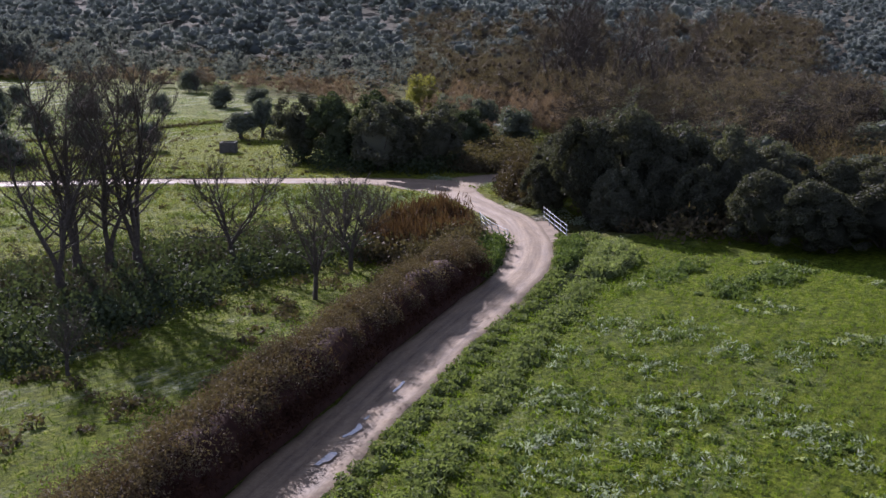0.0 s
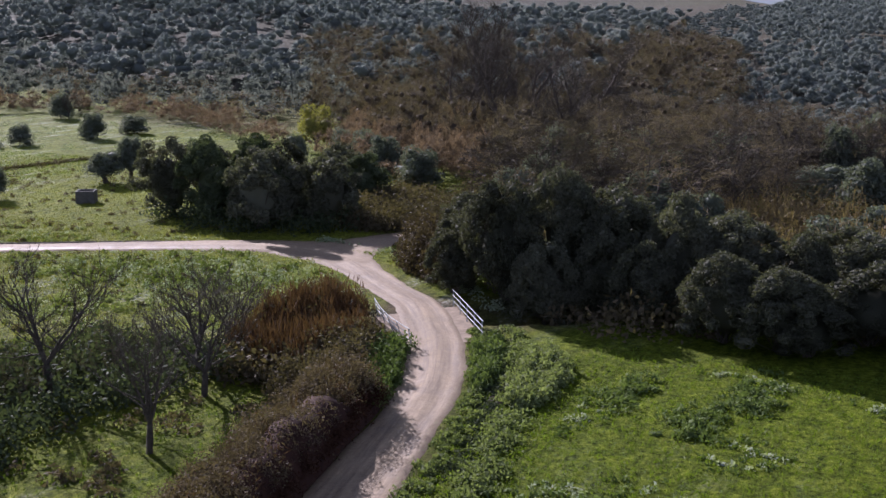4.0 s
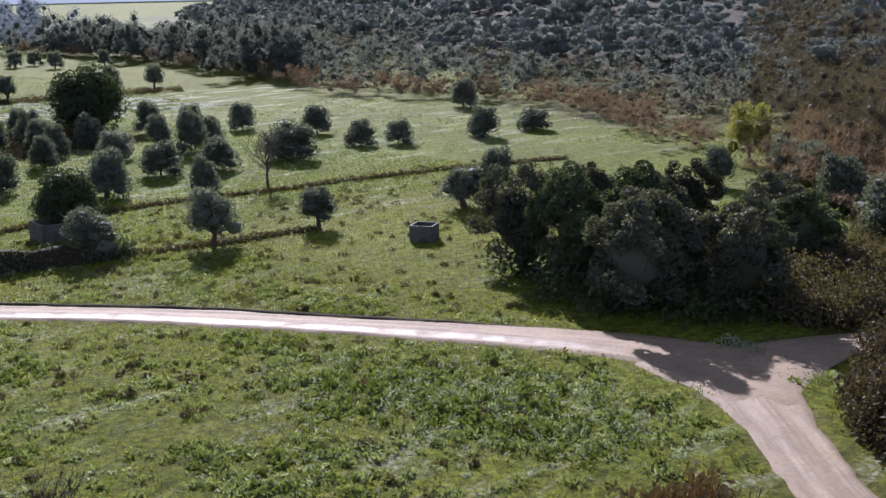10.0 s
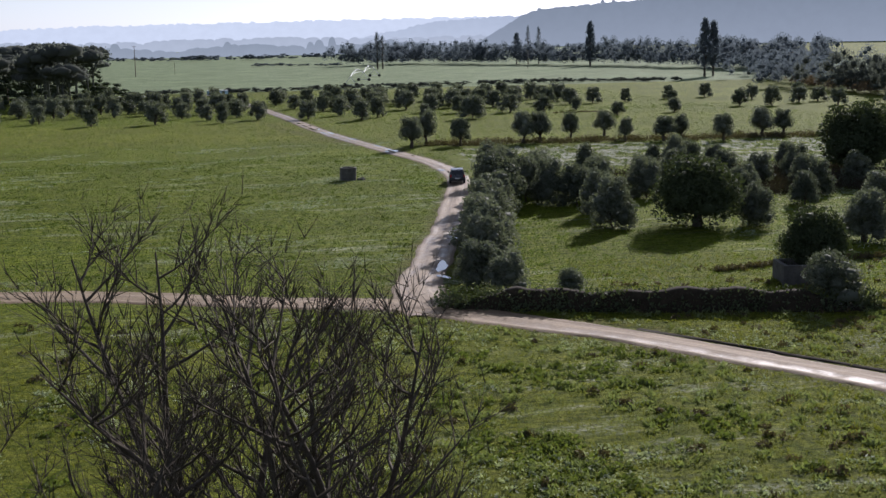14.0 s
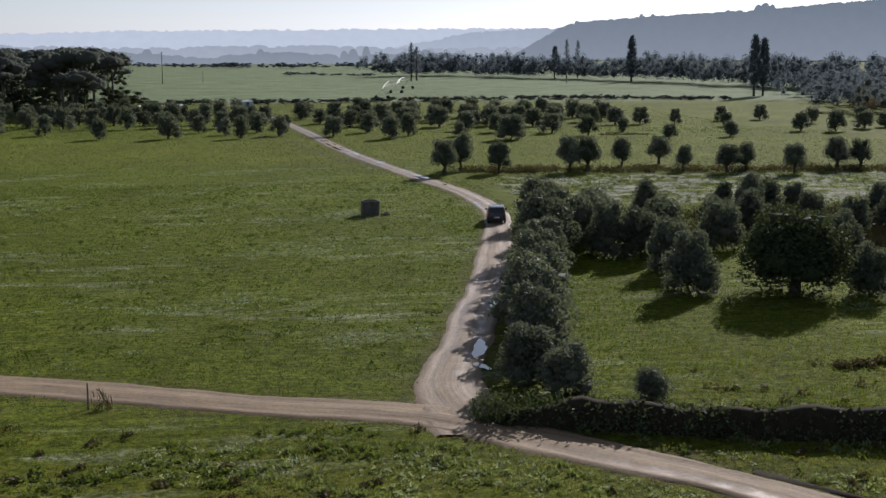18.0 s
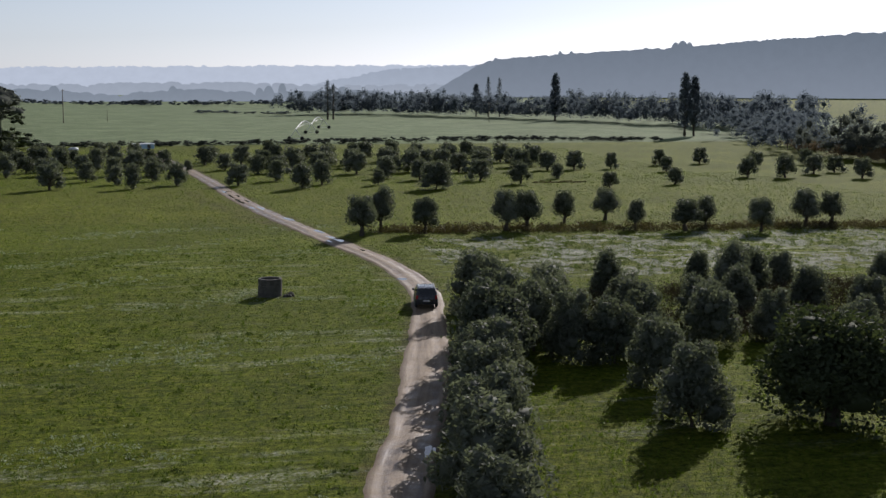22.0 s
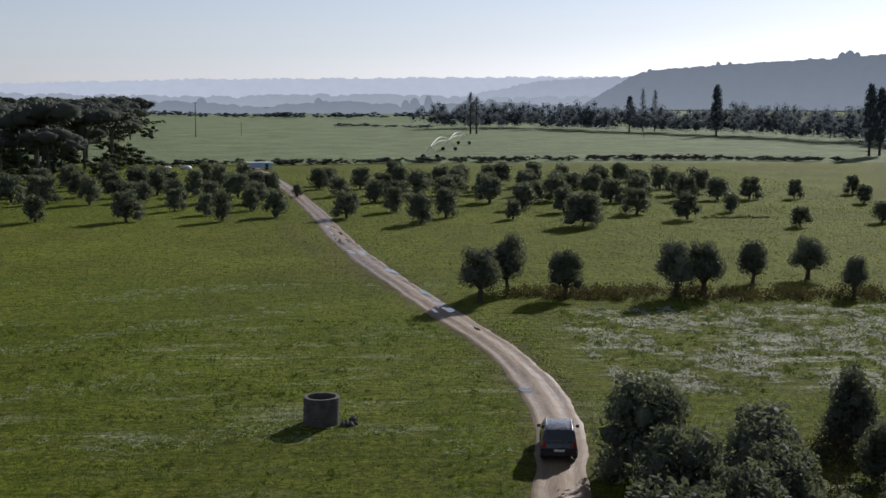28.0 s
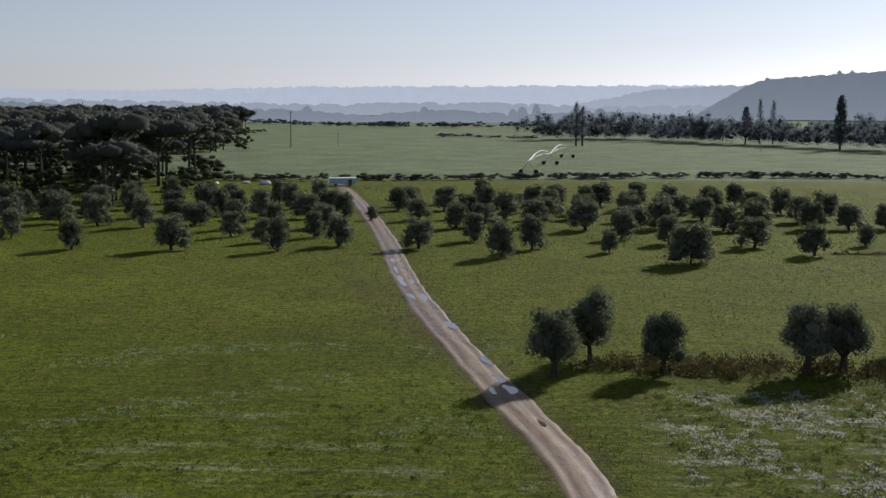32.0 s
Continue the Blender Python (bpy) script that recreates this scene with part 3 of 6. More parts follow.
def build_road(name, line, width, lift, wet, label, seed, profile=None):
    rng = np.random.default_rng(seed)
    t = np.gradient(line, axis=0)
    t /= np.linalg.norm(t, axis=1)[:, None]
    n = np.stack([-t[:, 1], t[:, 0]], 1)
    across = np.linspace(-1, 1, 15)
    s = np.arange(len(line))
    wob = 1 + 0.04 * np.sin(s * 0.17 + seed) + 0.02 * rng.normal(size=len(s)) + 0.035 * np.sin(s * 0.43 + 2 * seed) + 0.03 * np.sin(s * 0.93 + 3 * seed)
    half = width(line) * 0.5 * wob
    v = line[:, None] + n[:, None] * across[None, :, None] * half[:, None, None]
    ruts = -0.035 * (np.exp(-((np.abs(across) - 0.5) / 0.16) ** 2)) + 0.035 * np.exp(-(across / 0.25) ** 2)
    z = lift + ruts[None] + 0.012 * rng.normal(size=(len(s), 15)) - 0.10 * (np.abs(across) > 0.97)[None]
    v = np.concatenate([v, z[..., None]], 2).reshape(-1, 3)
    i = (np.arange(len(s) - 1)[:, None] * 15 + np.arange(14)[None]).ravel()
    f = np.stack([i, i + 15, i + 16, i + 1], 1)[:, ::-1]
    me = raw_mesh(name, v, f, DIRT, True)
    at = me.attributes.new("wet", "FLOAT", "POINT")
    w = np.repeat(wet(line), 15) * np.tile(0.35 + 0.65 * np.exp(-((np.abs(across) - 0.45) / 0.3) ** 2) if profile is None else profile(across), len(s))
    at.data.foreach_set("value", w.astype(np.float32))
    at = me.attributes.new("way", "FLOAT_VECTOR", "POINT")
    run = np.stack([np.outer(half, across), np.repeat(s[:, None] * 0.8, 15, 1) + 100 * seed, np.zeros((len(s), 15))], 2)
    at.data.foreach_set("vector", run.astype(np.float32).ravel())
    at = me.attributes.new("edge", "FLOAT", "POINT")
    at.data.foreach_set("value", np.tile(smooth(0.62, 0.98, np.abs(across)), len(s)).astype(np.float32))
    return tagged(new(name, me), label, "road", "", "structure")


build_road("road_south", LINES["a"], lambda l: 3.3 - 0.35 * smooth(8, 16, l[:, 0]) + 2.2 * smooth(-11, -5, l[:, 1]) * smooth(20, 26, l[:, 0]) * smooth(0.5, -4, l[:, 1]), 0.05, lambda l: 0.3 + 0 * l[:, 0], "pale rutted dirt lane winding over a bridge", 1)
build_road("road_spur", LINES["stub"], lambda l: 3.4 + 2.0 * smooth(36, 30, l[:, 0]), 0.046, lambda l: 0.1 + 0 * l[:, 0], "dry dirt spur running into the thicket", 2)
build_road("road_crossing", LINES["b"], lambda l: 3.0 + 1.6 * smooth(24, 30, l[:, 0]) + 0.5 * smooth(8, 0, l[:, 0]), 0.054, lambda l: smooth(-2, 8, l[:, 0]) * smooth(33, 27, l[:, 0]), "wet shining dirt road across the meadow", 3, lambda a: 0.03 + 0.55 * smooth(0.05, 0.35, a) * smooth(0.75, 0.5, a))
build_road("road_north", LINES["c"], lambda l: 3.1 - 0.4 * smooth(85, 115, l[:, 1]) + 1.9 * smooth(58, 46, l[:, 1]), 0.058, lambda l: 0.65 + 0.3 * np.sin(l[:, 1] * 0.11) + 0.5 * smooth(135, 165, l[:, 1]), "muddy rutted farm track with puddles", 4)



def road_fork():
    """The worn apron where the lane, the spur and the crossing road meet."""
    rim = spline([(28.0, -9.6), (29.6, -8.3), (32.2, -7.5), (37.4, -6.8), (36.8, -4.6), (33.2, -2.0), (30.6, 3.2), (28.7, 0.6), (27.8, -3.2), (26.6, -6.6)], 1.2)
    mid = rim.mean(0)
    rng = np.random.default_rng(12)
    rings = [mid + (rim - mid) * k for k in (0.98, 0.85, 0.6, 0.3)]
    n = len(rim)
    z = [np.full(n, 0.0)] + [0.088 + 0.006 * rng.normal(size=n) for _ in range(3)]
    v = np.concatenate([np.column_stack([r, h]) for r, h in zip(rings, z)] + [[(*mid, 0.09)]])
    k = np.arange(n)
    quads = np.concatenate([np.stack([i * n + k, i * n + (k + 1) % n, (i + 1) * n + (k + 1) % n, (i + 1) * n + k], 1) for i in range(3)])
    tris = np.stack([3 * n + k, 3 * n + (k + 1) % n, np.full(n, 4 * n)], 1)
    return tagged(new("road_fork", raw_mesh("road_fork", v, [quads, tris], DIRT, True)), "worn dirt apron where three lanes meet", "road", "", "structure")


road_fork()


# ---- trees ----
def olive_proto(seed, height=4.5, width=4.2, leaves=4600, mat=OLIVE, name="olive_tree", low=0.05, trunk=0.17, count=16, long=0.23, wide=0.085, core=0.8, lift=0.26):
    rng = np.random.default_rng(seed)
    root = new(name)
    lobes = lobes_of(rng, width / 2, height * low, height, count, lift)
    segs = []
    fork = height * (low + 0.14)
    bend = rng.uniform(-0.25, 0.25, 2)
    segs.append((0, 0, -0.3, *(bend * 0.5), fork * 0.5, trunk * 1.35, trunk * 1.05))
    segs.append((*(bend * 0.5), fork * 0.5, *bend, fork, trunk * 1.05, trunk * 0.9))
    for x, y, z, r in lobes:
        mx, my, mz = bend[0] + (x - bend[0]) * 0.45, bend[1] + (y - bend[1]) * 0.45, fork + (z - fork) * 0.55
        segs.append((*bend, fork, mx, my, mz, trunk * 0.55, trunk * 0.38))
        segs.append((mx, my, mz, x, y, z, trunk * 0.38, trunk * 0.15))
    (cv, cf), inner = crown_arrays(rng, lobes, leaves, long, wide, core * 0.75)
    v, f = tubes(segs, 7)
    part("trunk", raw_mesh("trunk", v, f, BARK, True), root, "gnarled grey-brown trunk and limbs")
    v, f = join([(cv, cf[0]), (inner[0], inner[1][0])])
    part("crown", raw_mesh("crown", v, f, mat), root)
    return root


def mass_proto(seed, height, width, leaves, mat, name, count=46, long=0.25, wide=0.10):
    """A dense shrub or tree, leafy to the ground, with an uneven tufted crown."""
    rng = np.random.default_rng(seed)
    root = new(name)
    lobes = mass_lobes(rng, width / 2, height * 0.95, count)
    segs = [(0.3 * math.cos(k), 0.3 * math.sin(k), -0.3, x * 0.8, y * 0.8, z * 0.9, 0.05, 0.02) for k, (x, y, z, r) in enumerate(lobes[::5])]
    (lv, lf), inner = crown_arrays(rng, lobes, leaves, long, wide, 0.5)
    cv, cf = ICO2
    cv = cv * (1 + 0.1 * rng.normal(size=(len(cv), 1))) * np.array([width * 0.24, width * 0.24, height * 0.28]) + np.array([0, 0, height * 0.36])
    v, f = tubes(segs, 6)
    part("trunk", raw_mesh("trunk", v, f, BARK, True), root, "many dark grey-brown stems")
    v, f = join([(lv, lf[0]), (inner[0], inner[1][0]), (cv, cf)])
    part("crown", raw_mesh("crown", v, f, mat), root)
    return root


def bare_proto(seed, height, width, trunk, name="bare_tree", mat=TWIG, stems=3, fork=0.18, limbs=15, twigs=7, sprigs=4, coarse=1.0, curl=0.9, rise=1.0, flat=False):
    rng = np.random.default_rng(seed)
    root = new(name)
    thick, fine, tips = (np.array(a) for a in stem_arrays(rng, height, width, trunk, stems, fork, limbs, twigs, sprigs, curl, rise))
    fine[:, 6:] *= coarse
    tips[:, 6:] *= coarse
    v, f = tubes(thick, 6)
    part("trunk", raw_mesh("trunk", v, f, BARK, True), root, "dark grey-brown stems and limbs")
    v, f = join([ribbons(rng, fine) if flat else tubes(fine, 3), ribbons(rng, tips)])
    part("branchwork", raw_mesh("branchwork", v, f, mat), root, "leafless grey-brown twigs")
    return root


def place_tree(proto, first, x, y, s, sz, turn, label, category="tree", group=""):
    """Puts the tree itself the first time and copies of it after that."""
    m = pose(x, y, float(ground_z(x, y)), 0, 0, turn) @ Matrix.Diagonal((s, s, sz, 1))
    if first:
        proto.matrix_basis = m
        ob = proto
    else:
        ob = copy_thing(proto, pose(0, 0, 0))
        ob.matrix_basis = m
    return tagged(ob, label, category, group)


class Kind:
    """A few made trees of one kind, set out in turn."""

    def __init__(self, protos, height, width, label, group, category="tree"):
        self.protos, self.height, self.width = protos, height, width
        self.label, self.group, self.category, self.used = label, group, category, 0
        self.rng = np.random.default_rng(len(label))

    def put(self, x, y, h, w=None, label=""):
        k = self.used
        n = len(self.protos)
        sz = h / self.height
        s = (w / self.width) if w else sz
        place_tree(self.protos[k % n], k < n, x, y, s, sz, self.rng.uniform(0, 360), label or self.label, self.category, self.group)
        self.used += 1


olives = Kind([olive_proto(s, trunk=0.16 + 0.02 * s, count=15 + s) for s in (1, 2, 3, 4)], 4.5, 4.2, "silvery-green olive tree with a dense rounded crown", "olive trees")
orchard = Kind([olive_proto(s, leaves=1500, low=-0.02, count=14, long=0.36, wide=0.16, lift=0.2) for s in (5, 6, 7, 8)], 4.5, 4.2, "dark rounded olive tree standing in the orchard", "orchard olives")
shrubs = Kind([olive_proto(s, 4.5, 4.4, 5200, OLIVE, "shrub", -0.02, 0.08, 22, 0.26, 0.11, 0.72, 0.16) for s in (11, 12, 13)], 4.5, 4.4, "bushy olive-green shrub leafy to the ground", "shrubs", "shrub")
evergreens = Kind([mass_proto(s, 7.0, 6.0, 19000, DARK_LEAF if s == 22 else STREAM_LEAF, "evergreen_tree", 80) for s in (21, 22, 23)], 7.0, 6.0, "dark dense evergreen tree in the thicket", "thicket evergreens")
stream_shrubs = Kind([mass_proto(s, 8.4, 7.0, 27000, STREAM_LEAF, "stream_shrub", 95) for s in (14, 15, 16)], 8.4, 7.0, "tall grey-green willow shrub over the stream", "stream shrubs", "shrub")
carobs = Kind([olive_proto(31, 6.2, 7.2, 15000, DARK_LEAF, "carob_tree", 0.08, 0.3, 40, 0.28, 0.15, 0.66, 0.2)], 6.2, 7.2, "broad dark-green carob tree with a heavy crown", "")
bares = Kind([bare_proto(s, 6.0, 5.6, 0.15, stems=5, fork=0.22, limbs=9, twigs=7, sprigs=4, curl=0.5) for s in (41, 42)], 6.0, 5.6, "leafless grey-brown tree with fine twigs", "bare trees")
talls = Kind([bare_proto(s, 14.5, 8.0, 0.26, "tall_bare_tree", TWIG, 3, 0.14, 20, 9, 5) for s in (51, 52)], 14.5, 8.0, "tall leafless tree with upright grey branches", "tall bare trees")
russets = Kind([bare_proto(s, 9.0, 7.0, 0.16, "bare_tree", {63: TWIG_LEAF, 64: TWIG}.get(s, RUSSET), 3, 0.22, 13, 8, 5, 1.9, 0.15, 0.15, True) for s in (61, 62, 63, 64)], 9.0, 7.0, "leafless russet-brown tree in the streamside wood", "bare wood trees")

# meadow olives east of the muddy track
for x, y, h, w in ((30.1, 38.1, 4.5, 4.1), (42.0, 57.3, 3.9, 2.6), (39.1, 37.5, 3.6, 3.2), (52.1, 35.1, 3.6, 4.6), (54.7, 34.1, 5.4, 3.6), (22.3, 41.1, 3.7, 4.1), (45.2, 69.7, 3.8, 3.5), (50.9, 68.6, 3.9, 3.6), (58.3, 91.4, 3.9, 2.9), (57.1, 82.8, 5.6, 3.1), (72.9, 95.7, 4.1, 3.4), (63.0, 88.4, 3.6, 3.6), (60.6, 69.2, 4.6, 5.6), (76.4, 85.1, 4.0, 3.6), (72.2, 71.8, 3.3, 3.5), (75.9, 69.7, 3.3, 2.8), (109.2, 92.8, 4.9, 3.9), (86.4, 66.6, 4.1, 3.8), (95.0, 66.3, 3.0, 4.0), (48.5, 84.0, 3.6, 3.9), (35.4, 62.3, 3.6, 4.2), (73.7, 25.7, 3.8, 3.3)):
    if x > 40 and y > 55:
        shrubs.put(x, y, h * 0.95, w * 1.3, "broad bushy olive in the rough meadow")
    else:
        olives.put(x, y, h, w * 1.08)
for x, y, h, w in ((18.3, 74.6, 5.0, 5.0), (30.4, 71.8, 4.1, 3.9), (35.5, 62.2, 4.7, 4.6), (35.5, 85.5, 3.5, 3.2), (19.6, 83.0, 4.7, 4.0), (40.4, 84.0, 3.7, 3.5), (45.0, 90.5, 3.9, 3.8)):
    shrubs.put(x, y, h, w, "dense olive leafy to the ground in the meadow")
# roadside olives along the muddy track
for x, y, h, w in ((11.3, 90.4, 5.8, 5.0), (9.5, 84, 4.6, 4.4), (7.9, 78, 4.5, 4.5), (6.4, 72, 4.5, 4.2), (5.1, 65.8, 4.7, 4.5), (4.1, 59.6, 4.0, 3.9), (3.7, 50.2, 2.9, 2.7), (2.3, 52.4, 3.4, 3.2), (13.2, 98.5, 5.2, 4.6), (14.4, 108, 5.3, 4.3), (18.7, 104.6, 4.6, 4.4)):
    shrubs.put(x, y, h * 1.05, w * 1.22, "bushy olive leaning over the muddy track")
# dense planting behind the carob
for x, y, h, w in ((16.4, 90.8, 5.0, 4.5), (19.0, 89.4, 4.7, 4.3), (14.9, 94.0, 5.3, 4.6), (21.8, 92.5, 4.6, 4.2), (27.5, 93.5, 4.7, 4.4), (24.0, 99.5, 4.3, 4.2), (32.0, 94.0, 4.0, 3.8), (29.5, 100.5, 4.2, 4.2), (17.5, 99.0, 4.6, 4.2), (26.4, 113.2, 4.4, 3.8), (25.5, 106.5, 3.6, 3.4), (35.6, 115.8, 3.8, 2.9), (36.4, 110.6, 5.4, 4.6), (39.0, 112.5, 4.6, 3.8), (43.2, 115.7, 3.6, 3.1), (41.6, 98.3, 4.1, 4.3), (36.8, 91.0, 3.9, 3.8), (46.5, 97.0, 4.0, 4.0), (48.5, 104.0, 4.3, 4.4), (52.0, 96.0, 4.2, 4.0), (63.0, 101.5, 4.5, 4.2), (50.5, 111.0, 4.0, 3.8), (66.5, 97.5, 4.1, 3.9), (40.5, 105.0, 4.0, 4.0), (34.0, 104.0, 4.2, 4.2)):
    shrubs.put(x, y, h, w)
carobs.put(25.6, 73.4, 6.3, 9.2)
carobs.put(25.6, 50.6, 4.9, 5.6, "spreading dark fig tree over a stone tank")
carobs.put(57.5, 106.5, 8.6, 11.0)
shrubs.put(7.7, 48.7, 2.0, 2.3)
bares.put(47.9, 56, 5.2, 4.7)
bares.put(108, 90, 4.0, 3.5)
# single row in the ploughed strip
for i, (x, y, h, w) in enumerate(((11.4, 158.5, 5.0, 4.5), (14.6, 164.2, 5.4, 4.2), (19.3, 160.1, 4.6, 4.0), (29.2, 160.2, 5.0, 4.4), (32.1, 161.0, 5.1, 4.2), (38.7, 167.5, 4.2, 3.7), (45.1, 170.1, 4.5, 4.4), (45.7, 159.9, 3.6, 2.9), (50.8, 156.3, 4.1, 4.6), (54.4, 159.0, 4.0, 3.6), (59.5, 154.0, 4.5, 4.0), (68.0, 159.4, 4.7, 4.6), (71.9, 160.2, 4.4, 4.0), (88.2, 155.6, 5.0, 4.2), (100.1, 161.8, 4.6, 4.2))):
    olives.put(x, y, h * 1.1, w * 1.02)
# orchard left and right of the track
for x, y, h, w in ((-11.1, 235.8, 4.8, 4.6), (-18.2, 230.3, 5.6, 3.8), (-21.7, 239.2, 4.0, 3.5), (-27.2, 246.2, 4.2, 3.7), (-31.8, 229.9, 5.4, 5.4), (-44.4, 229.5, 4.8, 4.1), (-56.5, 241.7, 5.1, 3.7), (-15.6, 245.7, 4.4, 3.7), (-0.6, 233.4, 4.7, 5.2), (9.7, 225.1, 5.6, 4.7), (14.0, 233.7, 5.5, 4.2), (6.6, 242.8, 4.7, 4.3), (23.6, 230.4, 3.4, 2.9), (27.2, 246.7, 5.2, 4.8), (32.8, 240.6, 4.7, 4.7), (43.3, 237.2, 4.8, 5.2), (48.7, 228.3, 4.7, 4.6), (59.0, 240.4, 3.6, 3.3), (-9.5, 271.7, 2.8, 2.2)):
    orchard.put(x, y, h, w)
shrubs.put(31.9, 220.3, 5.4, 7.0, "clump of suckering scrub among the olives")
orchard_rng = np.random.default_rng(5)
for row in range(4):
    for col in range(24):
        x = -76 + col * 6.6 + orchard_rng.uniform(-1.6, 1.6) + row * 2.2
        y = 260 + row * 14 + orchard_rng.uniform(-3, 3)
        track = np.interp(y, LINES["c"][:, 1], LINES["c"][:, 0])
        if abs(x - track) > 4.5 and x < 70 - row * 4:
            orchard.put(x, y, 4.9 + orchard_rng.uniform(-0.8, 0.9), 5.2 + orchard_rng.uniform(-0.8, 0.9))
for row in range(2):
    for col in range(7):
        orchard.put(-66 - col * 8 + orchard_rng.uniform(-2, 2), 236 + row * 14 + orchard_rng.uniform(-2, 2), 4.4, 4.2)
# thin orchard to the north-east
for x, y, h, w in ((61.9, 218.0, 3.6, 3.4), (75.7, 223.2, 3.7, 3.7), (102.4, 276.3, 4.3, 4.5), (95.7, 236.8, 4.7, 4.5), (102.4, 234.6, 5.6, 4.6), (112.5, 242.9, 4.8, 4.8), (118.5, 245.5, 4.0, 4.8), (115.8, 230.1, 4.7, 4.6), (85.8, 253.8, 4.0, 3.6), (91.5, 272.9, 4.2, 4.0), (77.5, 263.9, 4.0, 3.4), (108.4, 260.5, 4.3, 4.2), (124.4, 269.5, 4.6, 4.4), (128.5, 230.5, 4.4, 4.2)):
    orchard.put(x, y, h, w)

# thicket at the first fork
for x, y, h, w in ((39.9, 17.6, 7.2, 6.0), (39.9, 12.8, 7.3, 6.2), (36.8, 6.1, 7.6, 7.6), (40.3, 2.0, 6.6, 6.4), (42.5, 9.3, 7.4, 6.6), (47.4, 14.0, 6.4, 6.6), (55.9, 8.9, 5.4, 5.4), (51.0, 4.3, 5.0, 5.2), (49.5, 19.7, 6.0, 4.6), (58.1, 17.5, 5.2, 4.6)):
    evergreens.put(x, y, h, w)
# big shrubs over the stream by the bridge
for x, y, h, w in ((25.4, -17.9, 5.6, 5.0), (20.6, -25.0, 6.0, 4.8), (20.4, -31.6, 5.0, 4.6), (17.6, -36.4, 5.4, 5.0), (21.6, -21.9, 8.6, 5.6), (20.6, -43.6, 5.0, 7.4), (25.6, -27.6, 8.2, 7.4), (25.4, -35.2, 6.8, 7.6), (31.2, -15.3, 5.5, 5.6), (17.4, -48.4, 4.2, 7.0), (27.5, -42, 5.8, 7.6), (22.2, -18.2, 4.2, 3.6), (24.6, -24.6, 9.0, 5.0), (22.8, -27.6, 7.0, 4.6), (23.6, -32.4, 7.8, 5.0), (16.8, -39.6, 5.0, 5.4), (23.0, -39.4, 6.2, 5.0), (16.6, -41.0, 3.2, 4.6)):
    stream_shrubs.put(x, y, h, w)
# tall bare trees in the hollow beside the lane
talls.put(-13.6, -5.6, 13.3, 8.6)
talls.put(-12.2, -6.6, 13.5, 8.4)
talls.put(-10.8, -7.6, 13.0, 8.4)
talls.put(-16.8, -7.6, 12.0, 7.5)
bares.put(-5.3, -10.1, 6.5, 6.0)
bares.put(-9.7, -19.3, 5.6, 4.6)
bares.put(-26.3, -17.9, 3.0, 3.2)
bares.put(1.0, -13.9, 5.2, 5.5)
bares.put(-2.4, -16.7, 5.0, 5.0)
bares.put(5.3, -13.1, 4.6, 5.0)

# bare wood beyond the bridge
wood_rng = np.random.default_rng(9)
spots = 0
for _ in range(4000):
    if spots == 120:
        break
    x, y = wood_rng.uniform(24, 118), wood_rng.uniform(-62, 22)
    if y > -12 - 0.15 * (x - 40) and x < 60 or y > 0.42 * x - 30 or y < -0.4 * x - 10:
        continue
    russets.put(x, y, wood_rng.uniform(4.5, 11.0 if x < 70 else 8.5), wood_rng.uniform(6, 9.5))
    spots += 1
for x, y, h in ((100.1, 12.4, 18), (103.9, 8.5, 17), (108.0, 17.0, 18.5), (95.5, 14.4, 16), (92, 8, 14), (110, 2, 15), (84, -4, 13)):
    talls.put(x, y, h, 12)
for k in range(34):
    x, y = wood_rng.uniform(34, 100), wood_rng.uniform(-52, -14)
    shrubs.put(x, y + 0.25 * (x - 34), wood_rng.uniform(3, 7), wood_rng.uniform(4, 7), "grey-green shrub in the bare wood")
willow = Kind([olive_proto(71, 6.5, 6.4, 2600, WILLOW, "willow", 0.0, 0.15, 11, 0.4, 0.12, 0.7, 0.2)], 6.5, 6.4, "yellow-green willow still in leaf", "")
willow.put(87, 31.2, 6.5, 6.4)
for x, y, h, w in ((82.4, 24.4, 4.0, 4.0), (78, 19, 4.5, 5), (70, 12, 4.8, 5.2), (64, 5, 4.5, 5.5)):
    shrubs.put(x, y, h, w)


# ---- woods in the distance, joined ----
def far_wood(name, rows, mat, label, leaves=90, long=0.9, wide=0.45, seed=1, core=True, lobes=4, low=0.15, shape="", up=None):
    """Many far trees in one mesh: uneven lobed crowns of leaf sprays on short trunks."""
    rng = np.random.default_rng(seed)
    kinds = []
    for k in range(6):
        kinds.append(pine_far(rng, leaves) if shape == "pine" else crown_far(rng, lobes, leaves, long, wide, low, core, up))
    pieces_t, pieces_q, segs = [], [], []
    vs, k = [], 0
    for x, y, z, h, w in rows:
        (v, (tri, quad)) = kinds[rng.integers(6)]
        a = rng.uniform(0, 6.28)
        c, s = math.cos(a), math.sin(a)
        q = np.stack([(v[:, 0] * c - v[:, 1] * s) * w, (v[:, 0] * s + v[:, 1] * c) * w, v[:, 2] * h], 1) + np.array([x, y, z])
        vs.append(q)
        pieces_t.append(tri + k)
        pieces_q.append(quad + k)
        k += len(q)
    me = raw_mesh(name, np.concatenate(vs), [np.concatenate(pieces_t), np.concatenate(pieces_q)], mat, True)
    return tagged(new(name, me), label, "trees", "", "stuff")


